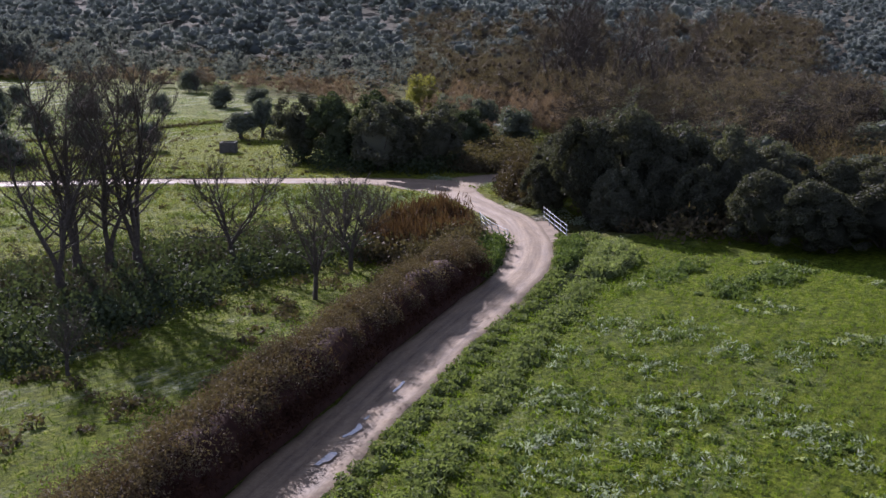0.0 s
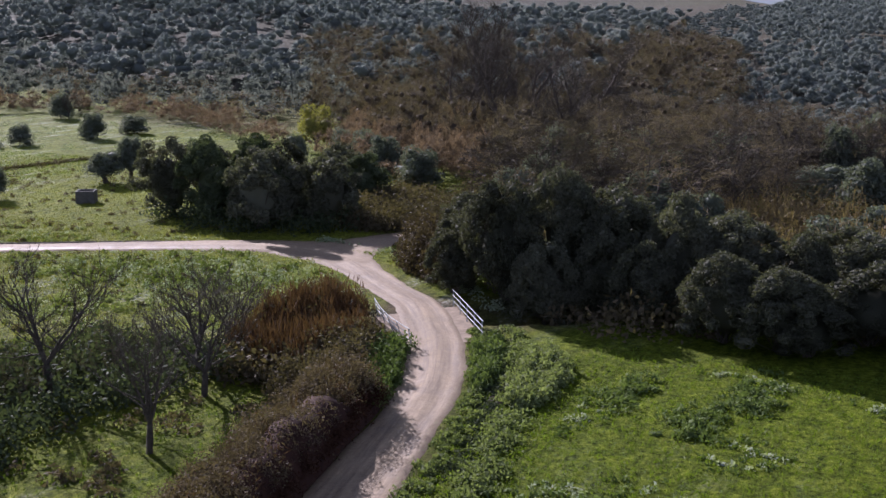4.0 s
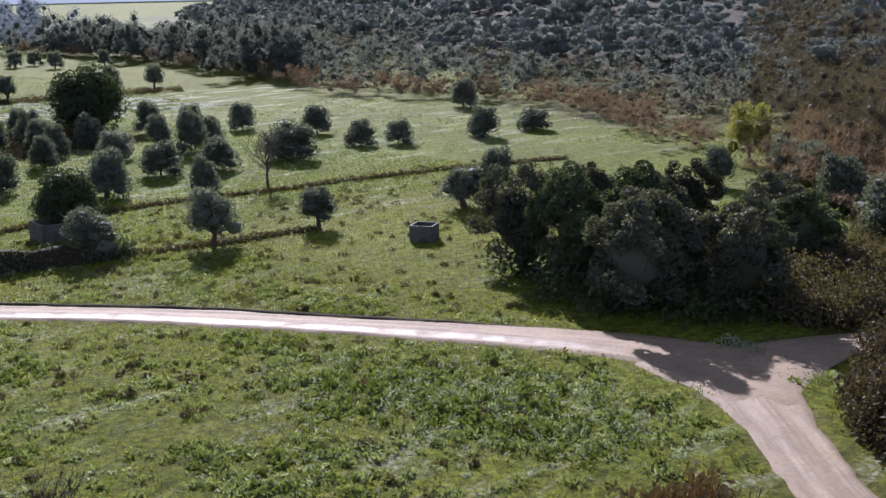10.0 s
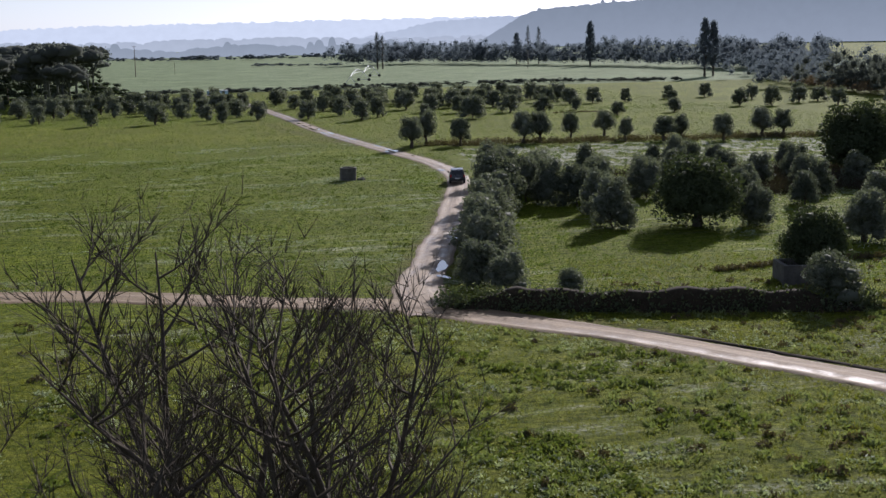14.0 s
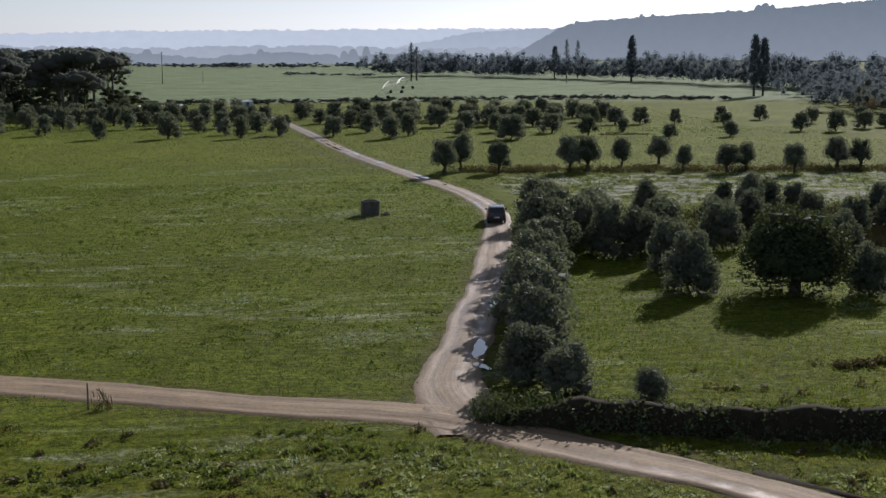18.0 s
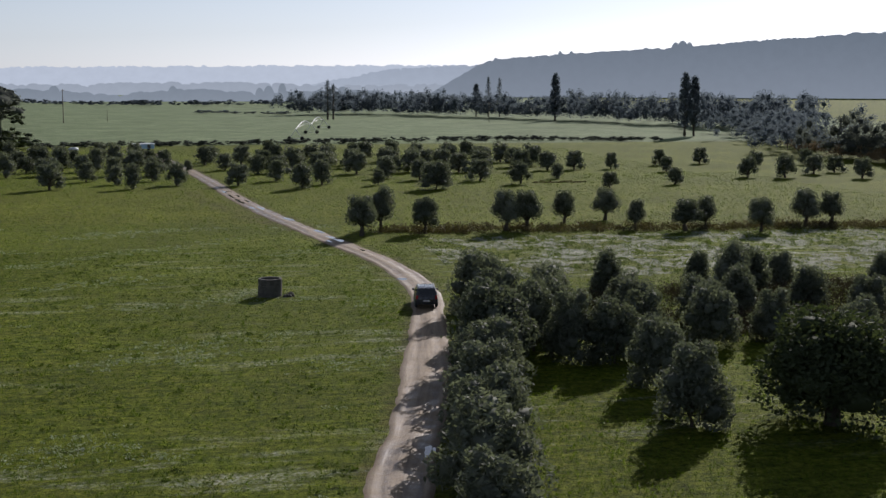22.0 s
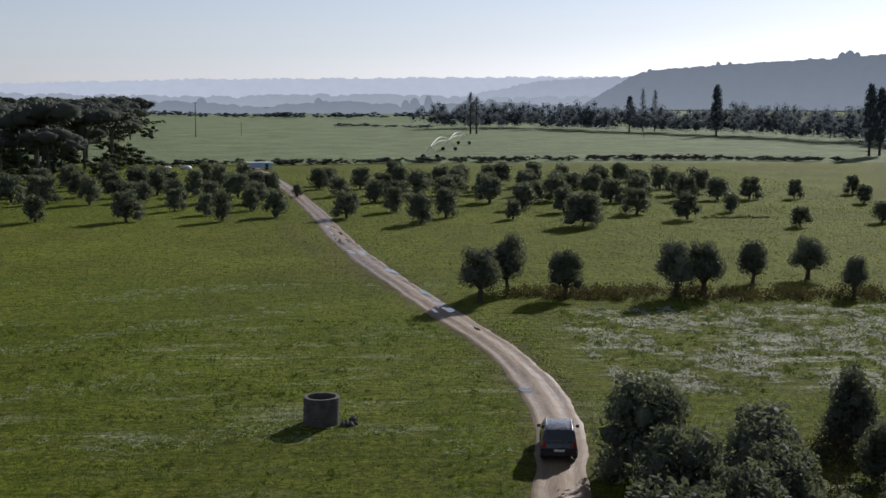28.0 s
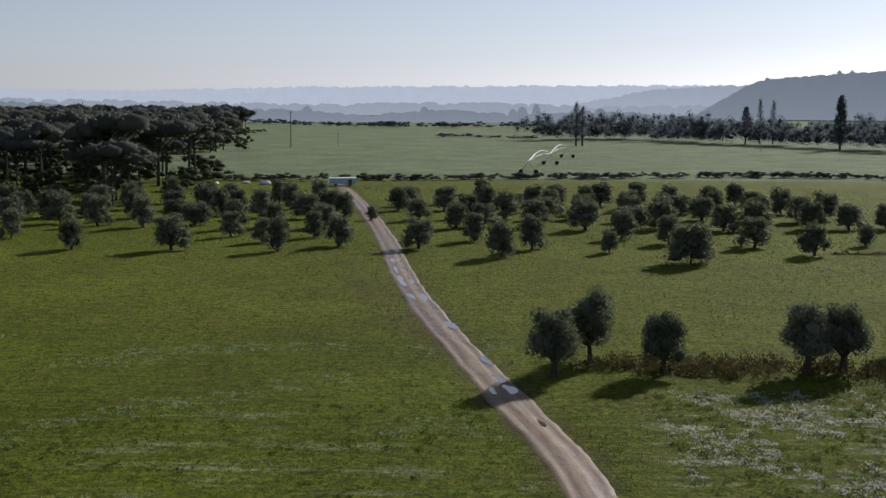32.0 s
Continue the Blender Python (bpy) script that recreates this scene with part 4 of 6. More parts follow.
def crown_far(rng, lobes, leaves, long, wide, low, core, up=None):
    """A unit crown seen from afar: uneven rounded masses and sprays on them."""
    ls = lobes_of(rng, 0.5, low, 1.0, lobes)
    pieces = []
    if low > 0.2:
        pieces.append(tubes([(0, 0, -0.02, 0, 0, 0.75, 0.025, 0.012)] + [(0, 0, 0.45, x, y, z, 0.012, 0.006) for x, y, z, r in ls], 5))
    for x, y, z, r in ls:
        v, f = ICO1
        k = (0.85 if core is True else core) if core else 0.3
        pieces.append((v * (1 + 0.2 * rng.normal(size=(len(v), 1))) * r * k * np.array([1, 1, 0.8]) + np.array([x, y, z]), f))
        n = leaves // lobes
        d = rng.normal(size=(n, 3))
        d /= np.linalg.norm(d, axis=1)[:, None]
        p = d * r * rng.uniform(0.75 if core else 0.2, 1.15, (n, 1)) * np.array([1, 1, 0.8]) + np.array([x, y, z])
        pieces.append(leaf_quads(rng, p, long / 5, wide / 5, 0, up))
    return join(pieces)


def pine_far(rng, leaves):
    """A unit umbrella pine: a bare forked stem under a wide, flat-bottomed crown."""
    ls = []
    for i in range(7):
        a, q = i * 2.4 + rng.uniform(-0.4, 0.4), 0.34 * math.sqrt((i + 0.3) / 7)
        ls.append((q * math.cos(a), q * math.sin(a), 0.80 - 0.5 * q * q + rng.uniform(-0.05, 0.05), rng.uniform(0.17, 0.25)))
    pieces = [tubes([(0, 0, -0.02, 0.01, 0, 0.5, 0.024, 0.018)] + [(0.01, 0, 0.46, x, y, z - 0.03, 0.012, 0.006) for x, y, z, r in ls], 5)]
    for x, y, z, r in ls:
        v, f = ICO1
        squash = np.array([1, 1, 0.62])
        pieces.append((v * (1 + 0.16 * rng.normal(size=(len(v), 1))) * r * squash * np.where(v[:, 2:] < 0, [[1, 1, 0.5]], [[1, 1, 1.0]]) + np.array([x, y, z]), f))
        n = leaves // 7
        d = rng.normal(size=(n, 3))
        d /= np.linalg.norm(d, axis=1)[:, None]
        p = d * r * rng.uniform(0.9, 1.15, (n, 1)) * squash + np.array([x, y, z])
        pieces.append(leaf_quads(rng, p, 0.055, 0.028))
    return join(pieces)


def scatter(count, xr, yr, h, w, keep, seed):
    rng = np.random.default_rng(seed)
    out = []
    for _ in range(count * 40):
        if len(out) == count:
            break
        x, y = rng.uniform(*xr), rng.uniform(*yr)
        if keep(x, y):
            out.append((x, y, h * rng.uniform(0.7, 1.3), w * rng.uniform(0.75, 1.3)))
    xy = np.array(out)
    z = ground_z(xy[:, 0], xy[:, 1])
    return [(x, y, zz - 0.1, hh, ww) for (x, y, hh, ww), zz in zip(out, z)]


def on_hill(x, y):
    return (x - 135) * 0.99 - y * 0.139 - 0.28 * max(0, y - 140)


def along(points, count, spread, h, w, seed):
    """Trees strung along a line."""
    rng = np.random.default_rng(seed)
    line = spline(points, 3)
    out = []
    for _ in range(count):
        p = line[rng.integers(len(line))] + rng.normal(0, spread, 2)
        out.append((*p, h * rng.uniform(0.6, 1.3), w * rng.uniform(0.7, 1.3)))
    z = ground_z(np.array([o[0] for o in out]), np.array([o[1] for o in out]))
    return [(x, y, zz - 0.1, hh, ww) for (x, y, hh, ww), zz in zip(out, z)]


EDGE = [(62, 5), (77, 22), (83, 28), (93, 46), (115, 79), (114, 102), (108, 130), (118, 144), (122, 160), (131, 199), (142, 246), (141, 290), (150, 335)]


def past_edge(x, y):
    """Metres beyond the meadow's eastern edge."""
    return x - np.interp(y, [p[1] for p in EDGE], [p[0] for p in EDGE])


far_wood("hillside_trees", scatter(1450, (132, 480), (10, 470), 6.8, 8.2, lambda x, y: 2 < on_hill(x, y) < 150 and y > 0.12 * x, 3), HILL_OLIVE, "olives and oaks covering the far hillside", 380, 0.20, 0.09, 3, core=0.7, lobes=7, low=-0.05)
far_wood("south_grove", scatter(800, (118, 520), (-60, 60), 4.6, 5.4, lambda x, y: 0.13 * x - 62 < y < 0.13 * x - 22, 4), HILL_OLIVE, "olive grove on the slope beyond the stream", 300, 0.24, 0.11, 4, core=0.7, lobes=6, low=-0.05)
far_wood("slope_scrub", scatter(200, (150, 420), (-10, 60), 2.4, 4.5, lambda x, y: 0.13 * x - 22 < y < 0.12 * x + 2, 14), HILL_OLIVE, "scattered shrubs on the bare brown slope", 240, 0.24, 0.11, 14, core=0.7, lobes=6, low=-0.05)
far_wood("brown_wood", scatter(430, (84, 200), (-20, 95), 7.0, 7.0, lambda x, y: y < 0.62 * x - 22 and y > 0.2 * x - 38 and past_edge(x, y) > 7, 5), RUSSET, "leafless brown wood at the foot of the hill", 460, 0.8, 0.035, 5, False, up=(0.5, 0.8))
far_wood("foot_scrub", scatter(260, (100, 225), (50, 330), 5.0, 6.0, lambda x, y: 3 < past_edge(x, y) and on_hill(x, y) < 1, 16), RUSSET, "brown leafless scrub along the foot of the hill", 260, 0.7, 0.05, 16, False, low=0.0)
far_wood("reed_wood", scatter(260, (58, 120), (-12, 40), 4.6, 5.0, lambda x, y: 0.30 * x - 20 < y < 0.42 * x - 8 and past_edge(x, y) > 4, 15), TAWNY, "tawny reeds and scrub along the wood's edge", 330, 0.9, 0.06, 15, False, low=0.0, up=(1.0, 0.6))
far_wood("edge_reeds", along([(x + 3, y) for x, y in EDGE], 260, 2.0, 3.8, 4.8, 17), TAWNY, "tawny reed band along the meadow's far edge", 260, 0.8, 0.06, 17, False, low=0.0, up=(1.0, 0.6))
far_wood("wood_edge", scatter(340, (100, 225), (40, 330), 6.4, 6.8, lambda x, y: 2 < past_edge(x, y) and on_hill(x, y) < 16, 6), GREY_TREE, "dark scrub and trees edging the meadows", 360, 0.32, 0.13, 6, core=0.4, low=0.0)
far_wood("pine_wood", scatter(420, (-300, -50), (298, 880), 13.5, 14, lambda x, y: 4 < -52 - 0.135 * (y - 300) - 7 * math.sin(y * 0.03) - x < 130, 7), GREY_TREE, "dark umbrella pine wood beyond the orchard", 260, seed=7, low=0.32, shape="pine")
far_wood("pine_undergrowth", scatter(300, (-260, -50), (296, 800), 4.2, 6.5, lambda x, y: -2 < -52 - 0.135 * (y - 300) - 7 * math.sin(y * 0.03) - x < 60, 18), DARK_LEAF, "dark shrubs under the pines", 110, 0.5, 0.22, 18, low=0.0)
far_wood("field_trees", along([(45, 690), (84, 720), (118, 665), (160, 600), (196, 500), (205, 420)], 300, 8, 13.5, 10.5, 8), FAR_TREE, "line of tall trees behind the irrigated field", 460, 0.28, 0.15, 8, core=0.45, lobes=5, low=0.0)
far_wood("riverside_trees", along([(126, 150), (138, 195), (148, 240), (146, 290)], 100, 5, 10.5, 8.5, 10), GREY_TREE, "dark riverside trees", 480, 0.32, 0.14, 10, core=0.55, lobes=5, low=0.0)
far_wood("far_riverside_trees", along([(134, 300), (160, 360), (180, 420), (200, 480), (235, 600)], 120, 7, 9.5, 8.5, 13), FAR_TREE, "tall riverside trees paled for haze", 460, 0.28, 0.15, 13, core=0.45, lobes=5, low=0.0)
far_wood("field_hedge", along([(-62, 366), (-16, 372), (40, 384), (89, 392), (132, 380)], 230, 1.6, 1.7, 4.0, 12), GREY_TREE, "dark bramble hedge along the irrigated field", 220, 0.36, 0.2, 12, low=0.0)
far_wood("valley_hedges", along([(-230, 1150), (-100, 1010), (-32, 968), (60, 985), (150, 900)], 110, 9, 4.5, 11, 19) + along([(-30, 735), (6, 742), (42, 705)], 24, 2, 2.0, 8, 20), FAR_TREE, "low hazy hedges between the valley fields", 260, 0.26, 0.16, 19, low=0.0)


# ---- distant ridges ----
def ridge(name, dist, az0, az1, heights, colour, seed, label, crown=9.0, crowns=400, mist=0.35, trees=()):
    """A far glowing skyline of rounded crowns, haze painted into its colour, paler towards the valley."""
    m = bpy.data.materials.new(name)
    m.use_nodes = True
    nt = m.node_tree
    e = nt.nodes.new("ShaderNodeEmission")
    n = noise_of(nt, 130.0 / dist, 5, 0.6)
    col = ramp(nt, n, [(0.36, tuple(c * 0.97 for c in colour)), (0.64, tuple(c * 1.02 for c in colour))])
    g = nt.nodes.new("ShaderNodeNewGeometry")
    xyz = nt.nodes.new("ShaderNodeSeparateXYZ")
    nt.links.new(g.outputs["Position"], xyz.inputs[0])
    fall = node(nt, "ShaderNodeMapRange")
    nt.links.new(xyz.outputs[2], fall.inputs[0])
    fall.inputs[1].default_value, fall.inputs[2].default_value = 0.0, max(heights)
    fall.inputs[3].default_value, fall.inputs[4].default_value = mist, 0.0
    # emitted colour blends into painted haze lower down
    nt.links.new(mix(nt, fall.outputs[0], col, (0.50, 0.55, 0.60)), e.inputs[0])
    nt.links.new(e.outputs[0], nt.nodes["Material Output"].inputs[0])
    rng = np.random.default_rng(seed)
    count = 2400
    deg = np.linspace(az0, az1, count)
    u = np.linspace(0, 1, count)
    h = np.interp(u, np.linspace(0, 1, len(heights)), heights)
    h = np.convolve(np.pad(h, 30, "edge"), np.ones(61) / 61, "valid")
    top = h.copy()
    spots = [(rng.uniform(az0, az1), crown * rng.uniform(0.5, 1.5), crown * rng.uniform(0.1, 0.75)) for _ in range(crowns)] + list(trees)
    for at, wide, high in spots:
        off = np.radians(deg - at) * dist / wide
        top = np.maximum(top, h + high * np.sqrt(np.maximum(0, 1 - off * off)))
    az = np.radians(deg)
    v = np.concatenate([np.stack([np.sin(az) * dist, np.cos(az) * dist, 0 * az - 30], 1), np.stack([np.sin(az) * dist * 1.03, np.cos(az) * dist * 1.03, top], 1)])
    i = np.arange(count - 1)
    f = np.stack([i, i + 1, i + count + 1, i + count], 1)
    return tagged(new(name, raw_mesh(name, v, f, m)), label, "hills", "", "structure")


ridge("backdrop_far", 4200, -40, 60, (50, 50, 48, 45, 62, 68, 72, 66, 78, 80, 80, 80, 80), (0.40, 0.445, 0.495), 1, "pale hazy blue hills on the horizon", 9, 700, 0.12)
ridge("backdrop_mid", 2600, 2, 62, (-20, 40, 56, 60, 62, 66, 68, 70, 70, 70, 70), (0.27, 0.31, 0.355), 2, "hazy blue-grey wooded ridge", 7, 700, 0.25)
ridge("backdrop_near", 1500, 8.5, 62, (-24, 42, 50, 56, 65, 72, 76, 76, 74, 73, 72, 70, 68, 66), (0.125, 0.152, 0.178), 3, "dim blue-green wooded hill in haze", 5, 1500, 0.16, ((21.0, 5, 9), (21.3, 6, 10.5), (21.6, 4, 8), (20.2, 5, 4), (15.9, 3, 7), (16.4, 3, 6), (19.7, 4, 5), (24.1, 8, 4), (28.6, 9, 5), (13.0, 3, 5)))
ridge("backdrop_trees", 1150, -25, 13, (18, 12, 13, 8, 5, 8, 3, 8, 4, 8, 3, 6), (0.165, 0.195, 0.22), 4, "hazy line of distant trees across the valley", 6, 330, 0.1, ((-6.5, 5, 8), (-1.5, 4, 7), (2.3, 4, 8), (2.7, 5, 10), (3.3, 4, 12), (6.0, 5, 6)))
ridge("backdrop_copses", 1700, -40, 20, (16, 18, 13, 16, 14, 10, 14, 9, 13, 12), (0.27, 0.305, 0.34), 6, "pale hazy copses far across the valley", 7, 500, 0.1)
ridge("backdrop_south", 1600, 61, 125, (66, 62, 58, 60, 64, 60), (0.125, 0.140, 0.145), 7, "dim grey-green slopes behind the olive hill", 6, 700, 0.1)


# ---- poplars ----
def poplar_proto(seed, bare):
    rng = np.random.default_rng(seed)
    root = new("poplar")
    segs, tips = [(0, 0, -0.5, 0, 0, 19, 0.35, 0.05)], []
    for i in range(90):
        z = 2.0 + 17 * (i / 90) + rng.uniform(-0.3, 0.3)
        a = rng.uniform(0, 6.28)
        r = 1.45 * min(1.0, z / 6) * (1 - (z / 20.5) ** 2.2)
        q = (r * math.cos(a), r * math.sin(a), z + 2.4 * (1 - z / 26))
        segs.append((0, 0, z, *q, 0.07, 0.02))
        tips.append(q)
    v, f = tubes(segs, 5)
    part("trunk", raw_mesh("trunk", v, f, BARK), root)
    pts = np.repeat(np.array(tips), 10 if bare else 26, 0)
    pts = pts + rng.normal(0, 0.3, pts.shape)
    v, f = leaf_quads(rng, pts, 1.1, 0.12 if bare else 0.3, 0, (1.2, 0.6))
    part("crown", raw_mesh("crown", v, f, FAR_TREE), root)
    return root


poplars = Kind([poplar_proto(1, True), poplar_proto(2, False)], 20.0, 3.4, "tall slim poplar rising over the tree line", "poplars")
for x, y, h, w in ((53, 612, 19, 4.5), (152, 409, 21, 4.4), (140, 648, 21, 3.6), (156, 411, 20, 4.2), (146, 648, 20.5, 3.6), (157, 582, 22, 5), (56, 615, 17, 5), (134, 650, 17, 4)):
    poplars.put(x, y, h, w)


# ---- scrub, weeds and grass ----
def bushes(name, rows, mat, leaves, long, wide, label, seed, up=None, category="scrub", hollow=0.5, lift=0.0):
    """Leafy mounds: each a dome of leaf sprays on the ground, joined."""
    rng = np.random.default_rng(seed)
    r = np.array(rows, float)
    n = len(r)
    d = rng.normal(size=(n, leaves, 3))
    d /= np.linalg.norm(d, axis=2)[..., None]
    d[..., 2] = np.abs(d[..., 2])
    d *= rng.uniform(hollow, 1.08, (n, leaves, 1))
    p = d * np.stack([r[:, 3] / 2, r[:, 3] / 2, r[:, 2]], 1)[:, None]
    z = ground_z(r[:, 0], r[:, 1])
    p += np.stack([r[:, 0], r[:, 1], z - 0.03 + lift], 1)[:, None]
    v, f = leaf_quads(rng, p.reshape(-1, 3), long, wide, 0, up)
    return tagged(new(name, raw_mesh(name, v, f, mat)), label, category, "", "stuff")


def beside(line, lo, hi, count, h, w, seed, side=1, start=0.0, end=1.0):
    """Spots along a line, lo to hi metres to its left (side 1) or right (-1)."""
    rng = np.random.default_rng(seed)
    t = np.gradient(line, axis=0)
    t /= np.linalg.norm(t, axis=1)[:, None]
    n = np.stack([-t[:, 1], t[:, 0]], 1) * side
    k = rng.integers(int(start * len(line)), max(1, int(end * len(line))), count)
    off = rng.uniform(lo, hi, count)
    p = line[k] + n[k] * off[:, None] + rng.normal(0, 0.2, (count, 2))
    return [(x, y, h * rng.uniform(0.55, 1.25), w * rng.uniform(0.7, 1.3)) for x, y in p]


def patch(count, poly, h, w, seed, gap=2.2):
    """Spots inside a convex outline, clear of the roads."""
    rng = np.random.default_rng(seed)
    q = np.array(poly, float)
    lo, hi = q.min(0), q.max(0)
    out = []
    for _ in range(60):
        if len(out) >= count:
            break
        p = rng.uniform(lo, hi, (count * 3, 2))
        inside = np.zeros(len(p), bool)
        for (x0, y0), (x1, y1) in zip(q, np.roll(q, -1, 0)):
            cross = ((y0 > p[:, 1]) != (y1 > p[:, 1])) & (p[:, 0] < (x1 - x0) * (p[:, 1] - y0) / (y1 - y0 + 1e-9) + x0)
            inside ^= cross
        p = p[inside]
        p = p[road_gap(p[:, 0], p[:, 1]) > gap]
        out += [(x, y, h * rng.uniform(0.55, 1.3), w * rng.uniform(0.7, 1.3)) for x, y in p]
    return out[:count]


def drifts(count, xr, yr, h, w, seed, scale, keep, gap=2.3, long=1.0):
    """Weed spots in uneven drifts."""
    rng = np.random.default_rng(seed)
    out = np.zeros((0, 2))
    for _ in range(40):
        p = np.stack([rng.uniform(*xr, count * 4), rng.uniform(*yr, count * 4)], 1)
        m = waves(p[:, 0] / long, p[:, 1], scale, seed) + 0.5 * waves(p[:, 0] / long, p[:, 1], scale * 0.3, seed + 1) > keep
        p = p[m]
        p = p[road_gap(p[:, 0], p[:, 1]) > gap]
        out = np.vstack([out, p])
        if len(out) >= count:
            break
    return [(x, y, h * rng.uniform(0.5, 1.4), w * rng.uniform(0.6, 1.4)) for x, y in out[:count]]


DEEP_WEED = leafy("rank weeds", (0.040, 0.065, 0.016), (0.145, 0.185, 0.065), 0.25)
lane = LINES["a"]
lane_in = lane[(lane[:, 0] > -40) & (lane[:, 0] < 0.5)]
SOIL = plain("near-black soil", (0.030, 0.024, 0.016), 0.95, 0, 0.1, 0.4, 3)
RED_SOIL = plain("red-brown soil", (0.034, 0.016, 0.011), 0.95, 0, 0.1, 0.4, 2)
BANK_WEED = leafy("mixed bank weeds", (0.075, 0.098, 0.035), (0.235, 0.265, 0.130), 0.35)


def soil_bank(name, line, shape, mat, label):
    """An earth bank beside a line: offsets to its left and heights."""
    t = np.gradient(line, axis=0)
    n = np.stack([-t[:, 1], t[:, 0]], 1)
    n /= np.linalg.norm(n, axis=1)[:, None]
    count, k = len(line), len(shape)
    i = np.arange(count)
    rise = np.minimum(1, np.minimum(i, count - 1 - i) / 6)
    v = np.stack([np.column_stack([line + n * o, z * rise * (1 + 0.08 * np.sin(i * 1.3 + z) + 0.1 * np.sin(i * 0.37))]) for o, z in shape], 1).reshape(-1, 3)
    cell = (np.arange(count - 1)[:, None] * k + np.arange(k - 1)[None]).ravel()
    return tagged(new(name, raw_mesh(name, v, np.stack([cell, cell + k, cell + k + 1, cell + 1], 1)[:, ::-1], mat, True)), label, "bank", "", "structure")


soil_bank("lane_bank", lane_in, ((1.6, -0.2), (1.85, 0.8), (2.1, 1.5), (2.6, 1.9), (3.4, 1.8), (4.2, 1.0), (5.2, -0.2)), RED_SOIL, "steep red-brown earth bank beside the lane")
bushes("bramble_hedge", beside(lane_in, 2.5, 4.3, 430, 1.35, 1.7, 21), HEDGE, 300, 0.12, 0.055, "brown bramble hedge along the sunken lane", 21, lift=1.15)
bushes("bramble_skirt", beside(lane_in, 4.1, 5.4, 170, 1.3, 1.7, 42), BRAMBLE, 120, 0.16, 0.09, "brambles trailing down behind the hedge", 42)
bushes("bank_twigs", beside(lane_in, 1.75, 2.6, 420, 0.9, 1.0, 44), RED_TWIG, 60, 0.24, 0.05, "dark red-brown twigs matting the lane's bank", 44, lift=0.55)
bushes("cane_hedge", beside(lane_in, 2.2, 4.2, 150, 1.2, 0.9, 22), RED_REED, 24, 0.45, 0.03, "russet canes over the lane's bank", 22, (0.6, 0.8), lift=1.3)
bushes("reed_bed", patch(430, [(1, -19.5), (9, -19.2), (14, -15.8), (15.5, -12.8), (10, -12.2), (3, -14.2)], 2.0, 1.5, 23, 2.8), RED_REED, 90, 0.7, 0.05, "tall dry reed bed along the stream", 23, (2.2, 0.6))
bushes("reed_shade", patch(300, [(0, -22), (9, -19.5), (15, -15), (17, -12), (13, -11), (6, -13), (0, -16)], 1.5, 2.2, 24, 3.0), BRAMBLE, 80, 0.35, 0.16, "brambles under the reeds", 24)
# Hollow brambles and saplings take darker colours to imitate their backlit shade.
bushes("hollow_brambles", patch(380, [(-27, -16), (-8, -14), (3, -16), (4, -7), (-6, -2), (-16, 0), (-26, -6)], 1.5, 3.0, 25), DARK_LEAF, 90, 0.30, 0.16, "brambles darkened for backlit shade in the hollow under bare trees", 25)
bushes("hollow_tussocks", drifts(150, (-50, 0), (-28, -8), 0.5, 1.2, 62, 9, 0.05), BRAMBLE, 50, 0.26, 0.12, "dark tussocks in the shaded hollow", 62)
bushes("hollow_canes", patch(200, [(-22, -12), (-6, -11), (3, -13), (4, -6), (-6, 0), (-16, 1)], 2.0, 2.6, 26), TWIG_LEAF, 50, 0.7, 0.03, "thin bare saplings in the hollow", 26, (0.8, 0.8))
bushes("wood_floor", patch(700, [(16, -30), (24, -21), (30, -13), (36, -9), (60, -4), (118, 18), (118, -46), (60, -62), (24, -60)], 2.2, 4.6, 27, 2.6), BRAMBLE, 110, 0.42, 0.22, "dark tangled understorey of the streamside wood", 27)
bushes("wood_canes", patch(520, [(26, -24), (32, -14), (60, -6), (118, 18), (118, -46), (60, -60), (30, -50)], 2.6, 5.0, 28, 2.6), RUSSET, 130, 0.55, 0.045, "bare brown saplings of the streamside wood", 28, (0.3, 0.9))
bushes("wood_reeds", patch(130, [(34, -24), (44, -18), (60, -20), (64, -34), (48, -46), (30, -46)], 3.4, 2.6, 29), REED, 170, 0.7, 0.05, "tawny reeds among the bare wood", 29, (1.6, 0.7))
bushes("fork_scrub", patch(120, [(38, -6), (48, -10), (60, -8), (62, 6), (48, 8), (40, 0)], 1.6, 3.6, 30, 2.4), BRAMBLE, 300, 0.19, 0.08, "brown bramble scrub at the fork", 30)
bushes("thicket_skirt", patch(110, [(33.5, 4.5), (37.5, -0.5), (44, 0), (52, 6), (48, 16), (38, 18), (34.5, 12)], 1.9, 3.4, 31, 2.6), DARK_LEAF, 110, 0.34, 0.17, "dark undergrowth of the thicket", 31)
verge = lane[(lane[:, 0] > -45) & (lane[:, 0] < 13)]
bushes("bank_weeds", beside(verge, 1.9, 2.7, 330, 0.34, 0.7, 32, -1), BANK_WEED, 60, 0.17, 0.09, "lush green weeds on the lane's verge", 32)
bushes("bank_weeds", beside(verge, 3.9, 5.0, 420, 0.50, 1.0, 33, -1), BANK_WEED, 60, 0.17, 0.09, "pale dewy weeds on the bank at the field's edge", 33)
# Low dark leaves paint the ditch's shade on the uncarved ground.
bushes("ditch_shade", beside(lane[(lane[:, 0] > -8) & (lane[:, 0] < 13)], 2.9, 3.6, 150, 0.16, 0.8, 45, -1), DARK_LEAF, 60, 0.16, 0.08, "low dark growth standing in for the ditch's shade beside the lane", 45)
bushes("bramble_skirt", beside(lane[(lane[:, 0] > 0) & (lane[:, 0] < 9)], 3.6, 7.0, 110, 1.7, 2.2, 48), BRAMBLE, 190, 0.2, 0.1, "dark brambles between the reeds and the lane", 48)
